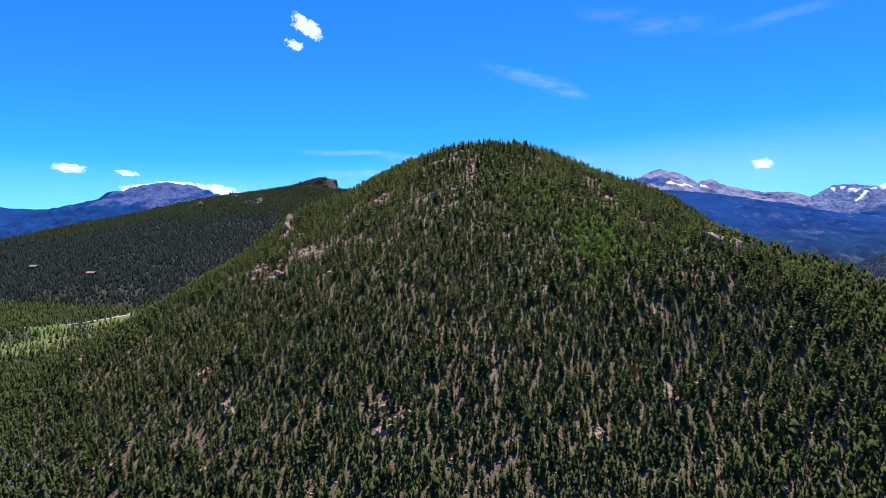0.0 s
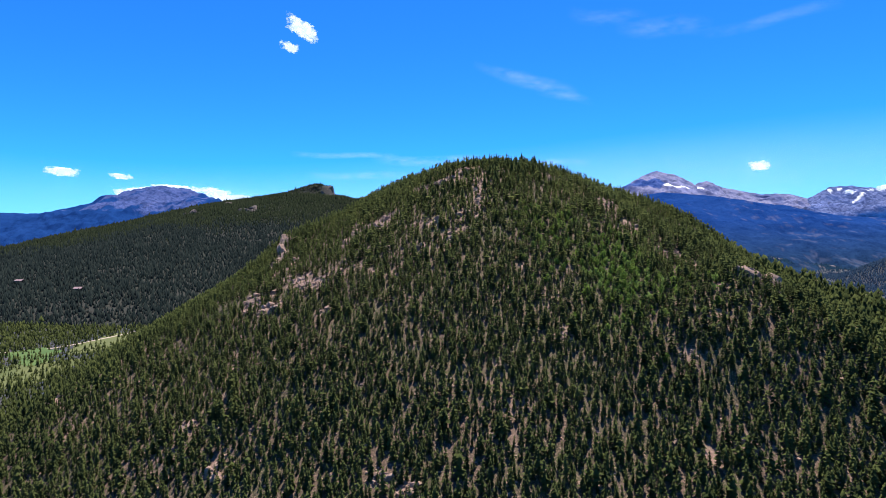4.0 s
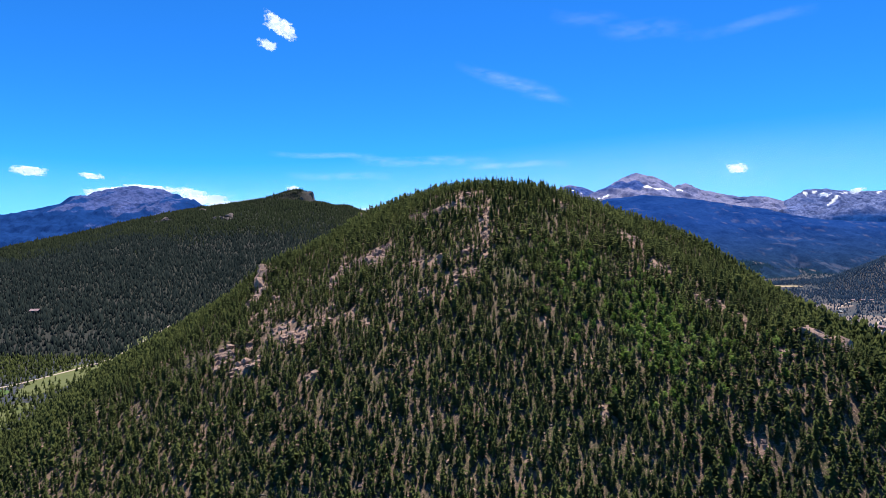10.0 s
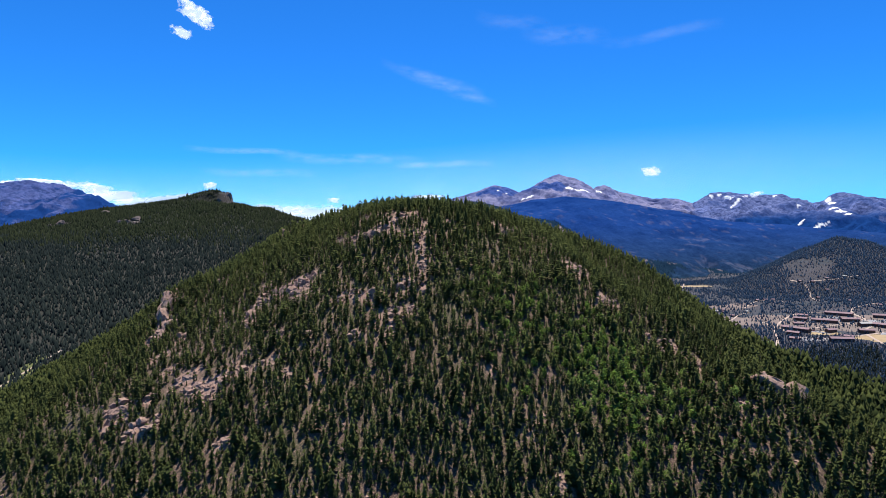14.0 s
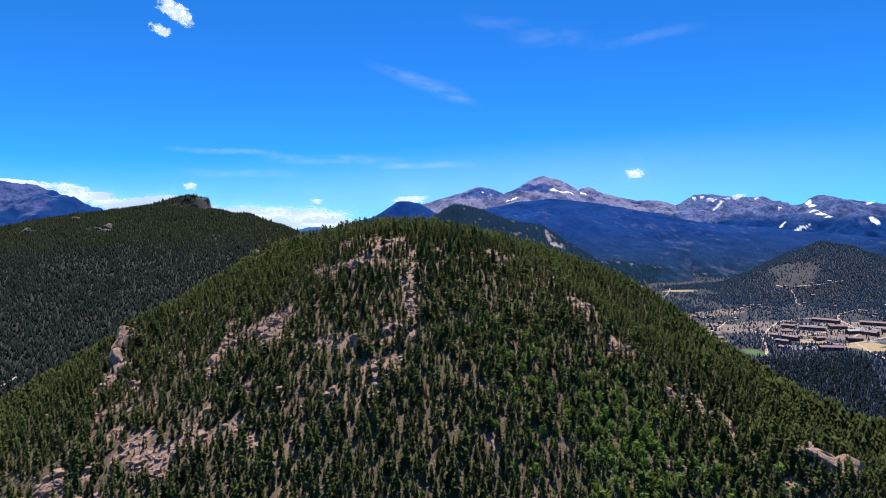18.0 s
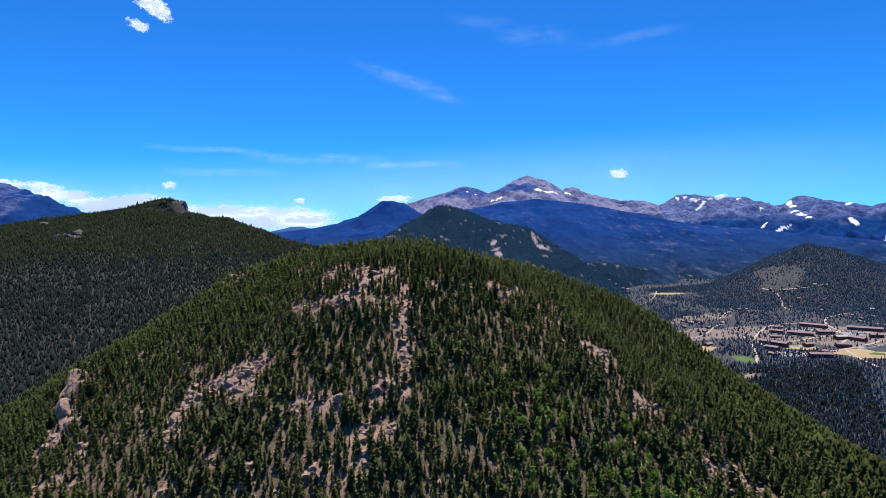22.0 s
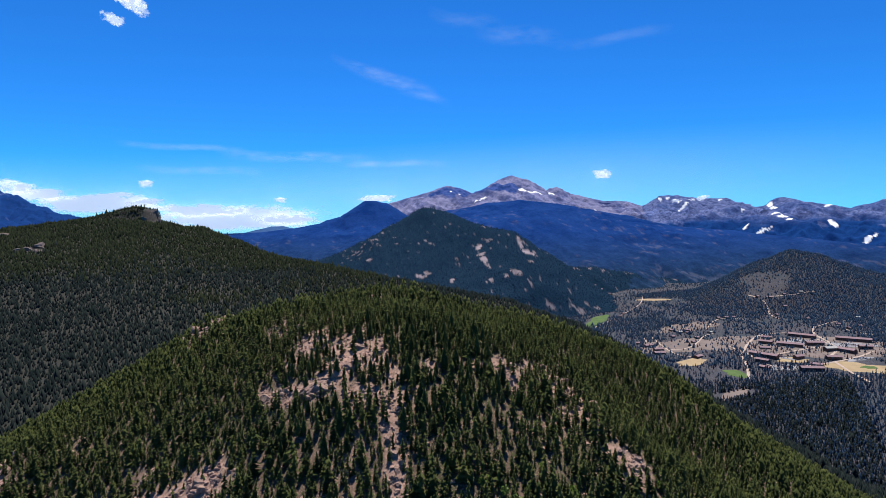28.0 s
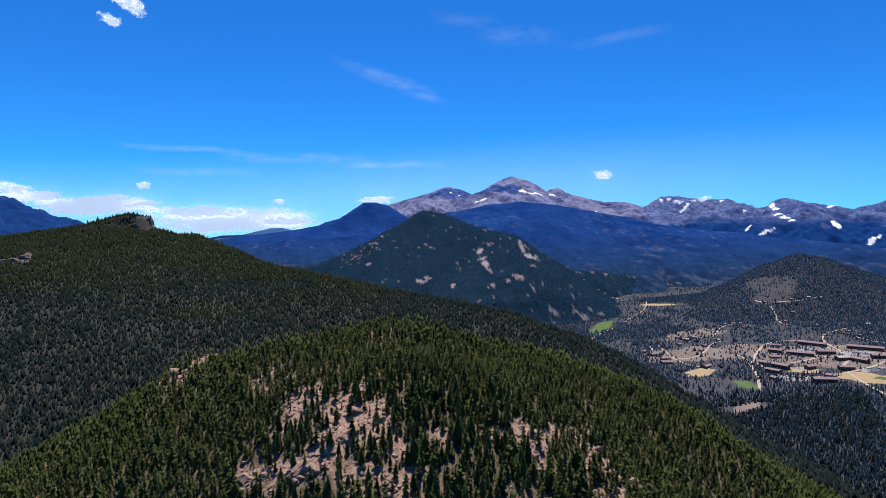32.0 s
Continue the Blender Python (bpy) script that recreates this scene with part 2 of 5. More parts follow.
BARE_FOOT = [(2, 287, 3.2), (-83, 287, 3.9), (-78, 285, 3.6), (-34, 283, 3.0), (96, 274, 3.0), (103, 273, 3.0), (99, 270, 3.4), (105, 270, 3.0), (108, 266, 3.0), (34, 262, 3.0), (110, 262, 3.0), (-51, 262, 3.0), (108, 259, 3.0), (116, 238, 3.1), (126, 237, 4.3), (120, 236, 4.2), (105, 235, 3.0), (44, 225, 3.0), (-92, 223, 4.5), (19, 215, 3.0), (82, 210, 3.0), (-73, 200, 4.5), (87, 183, 3.0), (76, 181, 3.0), (-19, 181, 3.0), (-11, 177, 3.0), (-16, 172, 3.0), (49, 166, 3.0), (118, 165, 3.0)]
BARE = [(x, y, 1.1 * r) for x, y, r in BARE_CREST + BARE_UPPER] + BARE_FACE + BARE_LOW + BARE_FOOT


def rocky(x, y):
    r = 0
    for cx, cy, size in BARE:
        r = r + blob(x, y, cx, cy, size, size)
    return np.minimum(r, 1.0)


def z_left(x, y):
    z = c_left(x, y) + 3.5 * fbm(x, y, 120, 4, 31)
    cliff = 20 * step(-360, -275, x) * (1 - step(-249, -241, x)) * step(1278, 1300, y) * (1 - step(1340, 1390, y))
    return z + cliff


def z_dome(x, y):
    c, k = c_dome(x, y, True)
    return np.maximum(c, c_dome_top(x, y)) + (6 + 50 * k) * (ridged(x, 0.6 * y, 260, 5, 41) - 0.66)


def z_blue(x, y):
    return c_blue(x, y) + 6 * fbm(x, y, 300, 3, 43)


def z_slab(x, y):
    c, k = c_slab(x, y, True)
    return c + (8 + 30 * k) * (ridged(x, y, 190, 5, 51) - 0.64)


def z_mid(x, y):
    c, k = c_mid(x, y, True)
    return c + (14 + 60 * k) * (ridged(x, 0.6 * y, 380, 6, 61) - 0.64) + 45 * k * (ridged(x, 0.35 * y, 170, 5, 62) - 0.6)


def z_longs(x, y):
    c, k = c_longs(x, y, True)
    spur = ridged(x + 0.3 * y, 0.35 * y, 150, 4, 72)
    return c + (4 + 45 * k) * (ridged(x, y, 210, 5, 71) - 0.62) + 80 * k * (spur - 0.55) + 5 * fbm(x, y, 45, 3, 73)


def z_west(x, y):
    c, k = c_west(x, y, True)
    return c + (14 + 60 * k) * (ridged(x, y, 230, 5, 81) - 0.62) + 75 * k * (ridged(x, 0.5 * y, 130, 5, 83) - 0.55) + 10 * fbm(x, y, 45, 4, 84)


def z_knoll(x, y):
    return c_knoll(x, y) + 8 * fbm(x, y, 110, 4, 91)


def z_twin(x, y):
    c, k = c_twin(x, y, True)
    return c + (8 + 45 * k) * (ridged(x, y, 260, 5, 95) - 0.66) + 60 * k * (ridged(x, 0.4 * y, 150, 4, 97) - 0.58) + 34 * k * (ridged(x, 0.5 * y, 55, 4, 99) - 0.58) + (6 + 9 * step(340, 420, c)) * fbm(x, y, 50, 4, 98)


NEAR_LAND = (z_valley, z_hill, z_left, z_slab, z_knoll)


def z_land(x, y):
    x, y = np.asarray(x, float), np.asarray(y, float)
    return np.maximum.reduce([f(x, y) for f in NEAR_LAND])


# ---------------- materials ----------------
def material(name, rough=0.9):
    m = bpy.data.materials.new(name)
    m.use_nodes = True
    m.node_tree.nodes["Principled BSDF"].inputs["Roughness"].default_value = rough
    m.node_tree.nodes["Principled BSDF"].inputs["Specular IOR Level"].default_value = 0.15
    return m, m.node_tree, m.node_tree.nodes["Principled BSDF"]


def ramp(nt, source, stops):
    r = nt.nodes.new("ShaderNodeValToRGB")
    while len(r.color_ramp.elements) < len(stops):
        r.color_ramp.elements.new(0.5)
    for e, (p, c) in zip(r.color_ramp.elements, stops):
        e.position, e.color = p, (*c, 1)
    nt.links.new(source, r.inputs[0])
    return r.outputs[0]


def tex(nt, scale, detail=5, rough=0.6, kind="noise", stretch=None):
    co = nt.nodes.new("ShaderNodeNewGeometry").outputs["Position"]
    if stretch:
        mp = nt.nodes.new("ShaderNodeMapping")
        mp.inputs["Scale"].default_value = stretch
        nt.links.new(co, mp.inputs[0])
        co = mp.outputs[0]
    if kind == "noise":
        n = nt.nodes.new("ShaderNodeTexNoise")
        n.inputs["Detail"].default_value, n.inputs["Roughness"].default_value = detail, rough
    else:
        n = nt.nodes.new("ShaderNodeTexVoronoi")
    n.inputs["Scale"].default_value = scale
    nt.links.new(co, n.inputs["Vector"])
    return n.outputs[0]


def mix(nt, fac, a, b, mode="MIX"):
    n = nt.nodes.new("ShaderNodeMix")
    n.data_type, n.blend_type = "RGBA", mode
    for sock, v in ((n.inputs[0], fac), (n.inputs[6], a), (n.inputs[7], b)):
        if isinstance(v, (int, float)):
            sock.default_value = v
        elif isinstance(v, tuple):
            sock.default_value = (*v, 1)
        else:
            nt.links.new(v, sock)
    return n.outputs[2]


def bump(nt, bsdf, source, strength, dist):
    b = nt.nodes.new("ShaderNodeBump")
    b.inputs["Strength"].default_value, b.inputs["Distance"].default_value = strength, dist
    nt.links.new(source, b.inputs["Height"])
    nt.links.new(b.outputs[0], bsdf.inputs["Normal"])


def attr(nt, name):
    a = nt.nodes.new("ShaderNodeAttribute")
    a.attribute_name = name
    return a.outputs["Fac"]


def mat_ground(name, soil, grass, rock, s1=0.03, s2=0.6):
    """Soil, dry grass and granite in patches; 'rock' on the mesh says where the stone lies bare."""
    m, nt, b = material(name)
    base = mix(nt, ramp(nt, tex(nt, s1), [(0.42, (0, 0, 0)), (0.6, (1, 1, 1))]), soil, grass)
    fine = tex(nt, s2, 6, 0.7)
    base = mix(nt, ramp(nt, fine, [(0.40, (0, 0, 0)), (0.62, (0.85, 0.85, 0.85))]), base, (0.022, 0.020, 0.016))
    base = mix(nt, ramp(nt, tex(nt, s2 * 2.6, 4, 0.75), [(0.54, (0, 0, 0)), (0.64, (0.8, 0.8, 0.8))]), base, rock)
    stone = ramp(nt, tex(nt, s2 * 0.7, 8, 0.75), [(0.3, tuple(0.55 * c for c in rock)), (0.55, rock), (0.8, tuple(min(1, 1.25 * c) for c in rock))])
    seam = nt.nodes.new("ShaderNodeTexNoise")
    seam.inputs["Scale"].default_value, seam.inputs["Detail"].default_value, seam.inputs["Distortion"].default_value = s2 * 0.5, 6, 1.2
    nt.links.new(nt.nodes.new("ShaderNodeNewGeometry").outputs["Position"], seam.inputs["Vector"])
    joint = ramp(nt, seam.outputs[0], [(0.40, (1, 1, 1)), (0.46, (0.35, 0.33, 0.32)), (0.50, (0.95, 0.95, 0.95)), (0.60, (0.55, 0.52, 0.5)), (0.64, (1, 1, 1))])
    stone = mix(nt, 0.85, stone, joint, "MULTIPLY")
    nt.links.new(mix(nt, attr(nt, "rock"), base, stone), b.inputs["Base Color"])
    bump(nt, b, fine, 0.8, 0.5 / s2 * 0.4)
    return m


M_HILL = mat_ground("granite_soil", (0.120, 0.080, 0.060), (0.066, 0.064, 0.032), (0.36, 0.235, 0.188), 0.05, 0.9)
# grass and soil tinted blue here to stand for valley haze
M_VALLEY = mat_ground("hazed_valley_grass", (0.060, 0.061, 0.080), (0.034, 0.048, 0.068), (0.100, 0.090, 0.100), 0.012, 0.25)
M_RIDGE = mat_ground("ridge_forest_floor", (0.026, 0.029, 0.027), (0.020, 0.025, 0.020), (0.050, 0.046, 0.046), 0.01, 0.2)


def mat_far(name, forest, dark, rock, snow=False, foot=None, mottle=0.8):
    """Distant mountain: spruce forest below, bare granite above, snow in the gullies; the blue of air haze is mixed
    into the colours.
    """
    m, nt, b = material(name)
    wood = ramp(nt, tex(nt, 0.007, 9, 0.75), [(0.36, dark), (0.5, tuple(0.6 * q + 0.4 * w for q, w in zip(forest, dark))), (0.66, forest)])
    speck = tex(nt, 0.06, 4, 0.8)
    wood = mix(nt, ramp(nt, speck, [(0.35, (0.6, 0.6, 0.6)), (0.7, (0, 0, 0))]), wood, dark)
    # haze blue thins towards the foot, put into the colour by height
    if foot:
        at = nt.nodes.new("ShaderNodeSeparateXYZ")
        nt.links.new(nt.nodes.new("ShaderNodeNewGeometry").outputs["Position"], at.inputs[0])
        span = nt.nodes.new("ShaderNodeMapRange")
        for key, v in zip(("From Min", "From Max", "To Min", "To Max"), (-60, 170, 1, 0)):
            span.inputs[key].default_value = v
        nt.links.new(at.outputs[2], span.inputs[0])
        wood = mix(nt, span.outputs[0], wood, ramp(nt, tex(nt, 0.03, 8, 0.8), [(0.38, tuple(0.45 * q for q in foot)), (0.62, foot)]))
    stone = ramp(nt, tex(nt, 0.014, 10, 0.8), [(0.36, tuple(0.3 * c for c in rock)), (0.5, rock), (0.66, tuple(1.45 * c for c in rock))])
    if snow:
        stone = mix(nt, ramp(nt, tex(nt, 0.0035, 5, 0.6), [(0.42, (0, 0, 0)), (0.58, (1, 1, 1))]), stone, (1.15 * rock[0], 1.1 * rock[1], 1.02 * rock[2]))
        # random dark blue patches painted in for shaded rock
        stone = mix(nt, ramp(nt, tex(nt, 0.045, 6, 0.75), [(0.42, (mottle, mottle, mottle)), (0.54, (0, 0, 0))]), stone, (0.030, 0.052, 0.14))
        # dark blue painted where the peak's steep faces lie in shade
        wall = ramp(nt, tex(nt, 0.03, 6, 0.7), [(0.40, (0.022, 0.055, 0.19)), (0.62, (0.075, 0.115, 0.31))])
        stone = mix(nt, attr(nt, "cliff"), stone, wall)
    col = mix(nt, attr(nt, "rock"), wood, stone)
    if snow:
        col = mix(nt, attr(nt, "snow"), col, (0.85, 0.87, 0.9))
    nt.links.new(col, b.inputs["Base Color"])
    b.inputs["Specular IOR Level"].default_value = 0.0
    bump(nt, b, tex(nt, 0.02, 9, 0.8), 0.7, 16)
    return m


# the blue of distant air is mixed into these base colours
M_FOREST_FAR = mat_far("hazed_spruce_mountain", (0.018, 0.060, 0.215), (0.005, 0.026, 0.125), (0.16, 0.16, 0.22), foot=(0.020, 0.046, 0.092))
M_SLAB = mat_far("hazed_spruce_slabs", (0.018, 0.042, 0.074), (0.009, 0.025, 0.048), (0.27, 0.225, 0.24))
M_ALPINE = mat_far("hazed_alpine_granite", (0.010, 0.045, 0.18), (0.005, 0.026, 0.12), (0.190, 0.200, 0.340), True, mottle=0.35)
M_WEST = mat_far("hazed_grey_alpine", (0.012, 0.052, 0.19), (0.006, 0.032, 0.13), (0.120, 0.155, 0.325), True)
M_TWIN = mat_far("hazed_rocky_mountain", (0.014, 0.052, 0.19), (0.007, 0.032, 0.13), (0.088, 0.115, 0.285), True)
M_BLUE = mat_far("hazed_far_hills", (0.06, 0.13, 0.28), (0.04, 0.09, 0.22), (0.2, 0.2, 0.25))


# ---------------- land meshes ----------------
def mesh_object(name, verts, faces, mat, floats=None, smooth=True):
    """Large mesh from arrays; faces is an (n, 3) or (n, 4) array."""
    me = bpy.data.meshes.new(name)
    n, k = faces.shape
    me.vertices.add(len(verts))
    me.vertices.foreach_set("co", np.asarray(verts, np.float32).ravel())
    me.loops.add(n * k)
    me.loops.foreach_set("vertex_index", faces.astype(np.int32).ravel())
    me.polygons.add(n)
    me.polygons.foreach_set("loop_start", np.arange(0, n * k, k, dtype=np.int32))
    me.polygons.foreach_set("loop_total", np.full(n, k, np.int32))
    me.polygons.foreach_set("use_smooth", np.full(n, smooth))
    for key, v in (floats or {}).items():
        me.attributes.new(key, "FLOAT", "POINT").data.foreach_set("value", np.asarray(v, np.float32))
    me.update(calc_edges=True)
    me.materials.append(mat)
    return new(name, me)


def land(name, height, az, rr, mat, floor=None, sink=6.0, extra=None):
    """A sheet over a fan of ground: az in degrees clockwise from +y, rr the distances. Only what rises over the floor is kept."""
    a = np.radians(az)
    A, R = np.meshgrid(a, rr)
    x, y = R * np.sin(A), R * np.cos(A)
    z = height(x, y)
    na, nr = len(az), len(rr)
    idx = np.arange(na * nr).reshape(nr, na)
    f = np.stack([idx[:-1, :-1], idx[:-1, 1:], idx[1:, 1:], idx[1:, :-1]], -1).reshape(-1, 4)[:, ::-1]
    x, y, z = x.ravel(), y.ravel(), z.ravel()
    if floor is not None:
        keep = (z > floor(x, y) - sink)[f].any(1)
        f = f[keep]
    floats = extra(x, y, z) if extra else {"rock": np.zeros(len(x))}
    used = np.unique(f)
    remap = np.zeros(len(x), np.int64)
    remap[used] = np.arange(len(used))
    v = np.stack([x, y, z], 1)[used]
    return mesh_object(name, v, remap[f], mat, {k: q[used] for k, q in floats.items()})


def geo(a, b, n):
    return np.geomspace(a, b, n)


def hill_extra(x, y, z):
    r = rocky(x, y)
    return {"rock": np.clip(step(0.25, 0.7, r + 0.35 * fbm(x, y, 12, 4, 3)) + 0.5 * step(0.25, 0.6, fbm(x, y, 22, 4, 8)), 0, 1)}


def left_extra(x, y, z):
    cl = blob(x, y, -248, 1300, 14, 26) + blob(x, y, -476, 1112, 18, 18) + blob(x, y, -362, 1096, 22, 20)
    return {"rock": np.clip(step(0.3, 0.6, cl) + 0.6 * step(0.35, 0.6, fbm(x, y, 40, 4, 37)), 0, 1)}


def slab_extra(x, y, z):
    s = 0
    for cx, cy, a, b in [(720, 1917, 15, 22), (724, 1880, 14, 18), (745, 1862, 11, 14), (711, 1807, 11, 12), (592, 1982, 12, 22), (579, 1919, 14, 24), (575, 1874, 13, 22), (570, 1825, 12, 18), (615, 1752, 18, 12), (641, 1750, 13, 12),
                         (370, 1911, 12, 10), (395, 1905, 18, 13), (464, 1829, 15, 12), (241, 2297, 14, 14), (250, 2131, 11, 16), (551, 1746, 12, 9), (1055, 2040, 20, 14), (1085, 2030, 12, 10), (985, 2030, 12, 10)]:
        s = s + blob(x, y, cx, cy, a, b)
    return {"rock": np.clip(step(0.35, 0.55, s * (0.85 + 2.6 * fbm(x, 0.5 * y, 9, 4, 53))) + 0.6 * step(0.46, 0.6, fbm(x, 0.5 * y, 11, 4, 54) + 0.4 * fbm(x, y, 150, 2, 55)), 0, 1)}


def forest_extra(x, y, z):
    return {"rock": 0.22 * step(0.38, 0.55, fbm(x, y, 36, 4, 64) + 0.35 * fbm(x, y, 400, 2, 65))}


def far_rock(treeline, width):
    def extra(x, y, z):
        line = z + 40 * fbm(x, y, 240, 4, 77)
        rock = step(treeline - width, treeline + width, line)
        gully = 1 - ridged(x, y, 150, 4, 78)
        snow = step(0.76, 0.80, gully + 0.12 * fbm(x, y, 60, 3, 79)) * step(treeline + 40, treeline + 110, z) * step(2600, 2700, x)
        drift = 0
        for cx, cy, a, b in [(1690, 4226, 20, 22), (1715, 4200, 24, 18), (1745, 4173, 30, 16), (1785, 4168, 26, 12), (1817, 4164, 20, 12), (1942, 4229, 20, 14), (1385, 4269, 30, 16), (1350, 4232, 22, 14), (1316, 4195, 22, 12), (1295, 4571, 10, 26), (1230, 4594, 8, 26), (2196, 4016, 18, 8),
                             (2795, 3971, 22, 20), (2782, 3758, 46, 12), (2800, 3830, 26, 10), (2923, 3846, 30, 14), (2739, 3995, 12, 22), (3098, 3759, 22, 14), (3032, 3468, 26, 16), (2814, 3206, 26, 14), (2831, 3076, 60, 10), (3045, 3197, 26, 30), (3037, 3137, 30, 30),
                             (3023, 3069, 26, 24), (3174, 3349, 14, 34), (3505, 3222, 40, 18), (3204, 2940, 20, 30), (3190, 2915, 22, 20), (3213, 3422, 16, 24), (3114, 2622, 44, 14)]:
            drift = drift + blob(x, y, cx, cy, 1.15 * a, 0.9 * b)
        snow = np.maximum(snow, step(0.45, 0.6, drift + 0.6 * fbm(x, 0.5 * y, 40, 4, 75)))
        # plan of the high peak's shaded faces, painted dark by the material
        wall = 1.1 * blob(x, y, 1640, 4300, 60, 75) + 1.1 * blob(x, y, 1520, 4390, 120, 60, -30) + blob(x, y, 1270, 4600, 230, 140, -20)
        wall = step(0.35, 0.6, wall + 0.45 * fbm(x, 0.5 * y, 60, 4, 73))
        return {"cliff": wall, "rock": np.clip(rock * (0.55 + 0.9 * step(-0.25, 0.25, fbm(x, 0.5 * y, 60, 4, 74))) + 0.5 * step(0.40, 0.55, fbm(x, 0.5 * y, 70, 4, 76)), 0, 1), "snow": snow}
    return extra


def twin_extra(x, y, z):
    """Bare crags and gullies on the summit face, thinning out downhill into the forest."""
    face = blob(x, y, -1790, 3640, 330, 330) + 0.8 * blob(x, y, -1640, 3330, 240, 300) + 0.45 * blob(x, y, -1980, 3300, 300, 260)
    streak = fbm(x - 0.25 * y, 0.22 * y, 34, 5, 88) + 0.5 * fbm(x, y, 110, 3, 89)
    rock = step(0.08, 0.34, 1.2 * streak + 1.2 * (face - 0.68) + 0.5 * step(385, 430, z))
    scree = step(0.3, 0.7, blob(x, y, -1606, 2925, 9, 60) + blob(x, y, -1572, 2870, 9, 40) + blob(x, y, -1611, 2880, 16, 12) + 0.9 * blob(x, y, -1700, 3360, 14, 90))
    return {"rock": np.clip(rock * 0.7 + scree, 0, 1), "snow": 0 * z}


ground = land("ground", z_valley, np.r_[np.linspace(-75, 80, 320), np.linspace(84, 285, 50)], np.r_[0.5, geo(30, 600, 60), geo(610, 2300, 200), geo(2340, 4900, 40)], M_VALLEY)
tagged(ground, "valley floor of dry grass, soil and meadow reaching the horizon", "ground", kind="structure")
front_hill = land("hill", z_hill, np.linspace(-80, 80, 600), geo(40, 800, 340), M_HILL, z_valley, 6, hill_extra)
tagged(front_hill, "rounded forested hill of pink granite and thin soil", "hill", kind="structure")
left_hill = land("ridge", z_left, np.linspace(-52, 45, 420), geo(480, 2100, 220), M_RIDGE, z_valley, 6, left_extra)
tagged(left_hill, "long forested ridge with a dark cliff at its crest", "ridge", kind="structure")
slab_hill = land("mountain", z_slab, np.linspace(-10, 46, 400), geo(1250, 3300, 170), M_SLAB, z_valley, 10, slab_extra)
tagged(slab_hill, "forested mountain with pale bare granite slabs", "mountain", kind="structure")
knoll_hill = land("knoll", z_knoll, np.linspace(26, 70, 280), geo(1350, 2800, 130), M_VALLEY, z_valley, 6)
tagged(knoll_hill, "dark forested knoll with a grassy slope above the valley", "hill", kind="structure")
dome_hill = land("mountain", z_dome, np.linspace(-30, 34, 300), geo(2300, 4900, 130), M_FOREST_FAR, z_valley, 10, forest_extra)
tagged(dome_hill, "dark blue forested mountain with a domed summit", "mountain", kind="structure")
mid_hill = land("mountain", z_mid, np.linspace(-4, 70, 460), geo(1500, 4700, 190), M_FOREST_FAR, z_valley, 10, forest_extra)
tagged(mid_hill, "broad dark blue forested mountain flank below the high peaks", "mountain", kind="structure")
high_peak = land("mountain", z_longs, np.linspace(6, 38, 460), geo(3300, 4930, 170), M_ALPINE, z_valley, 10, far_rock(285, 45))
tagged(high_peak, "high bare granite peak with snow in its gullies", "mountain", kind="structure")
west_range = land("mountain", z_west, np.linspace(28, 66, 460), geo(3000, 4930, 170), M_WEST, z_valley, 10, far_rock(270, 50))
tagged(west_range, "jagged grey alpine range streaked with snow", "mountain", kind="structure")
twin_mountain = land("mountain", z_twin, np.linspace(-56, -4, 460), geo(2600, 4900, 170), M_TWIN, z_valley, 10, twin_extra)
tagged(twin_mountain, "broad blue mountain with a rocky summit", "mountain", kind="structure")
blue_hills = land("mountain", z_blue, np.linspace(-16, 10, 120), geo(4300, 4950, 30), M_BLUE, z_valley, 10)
tagged(blue_hills, "pale blue hills on the far horizon", "hills", kind="structure")


# ---------------- forest ----------------
def conifer(rng, tiers, sides, slim=0.17, base=0.12, ragged=0.35):
    """A conifer of height 1: ragged skirts of boughs round the stem, each a fan of triangles from its own apex."""
    v, f, crown_shade = [], [], []
    for k in range(tiers):
        t0 = base + (1 - base) * k / tiers
        t1 = min(1.0, t0 + (1 - base) / tiers * (1.25 if k < tiers - 1 else 1.0))
        r = slim * (1 - (k / tiers) ** 1.7 * 0.80) * rng.uniform(0.75, 1.15)
        start = len(v)
        ox, oy = rng.normal(0, 0.012, 2)
        v.append((ox, oy, t1))
        # dark inside and light at bough tips: crown shade put into the tint
        crown_shade.append(-0.10 if k < tiers - 1 else 0.10)
        off = rng.uniform(0, 6.28)
        n = sides if k < tiers - 1 else max(4, sides - 2)
        for s in range(n):
            q = r * (1 + ragged * (rng.random() - 0.5) * 2) * (1.0 if s % 2 else 0.58)
            crown_shade.append(0.14 if s % 2 else -0.10)
            a = off + 6.283 * s / n
            v.append((ox + q * math.cos(a), oy + q * math.sin(a), t0 + rng.uniform(-0.03, 0.05) + (0.0 if s % 2 else 0.05)))
        for s in range(n):
            f.append((start, start + 1 + s, start + 1 + (s + 1) % n))
    n = len(v)
    if tiers > 3:
        for s in range(3):
            v.append((0.013 * math.cos(2.09 * s), 0.013 * math.sin(2.09 * s), -0.04))
        v.append((0, 0, 0.6))
        crown_shade += [-0.3] * 4
        for s in range(3):
            f.append((n + s, n + (s + 1) % 3, n + 3))
    # simple crowns shadow themselves less, so their tint is darkened instead
    return np.array(v), np.array(f), np.array(crown_shade) - (0.0 if tiers > 4 else 0.16)


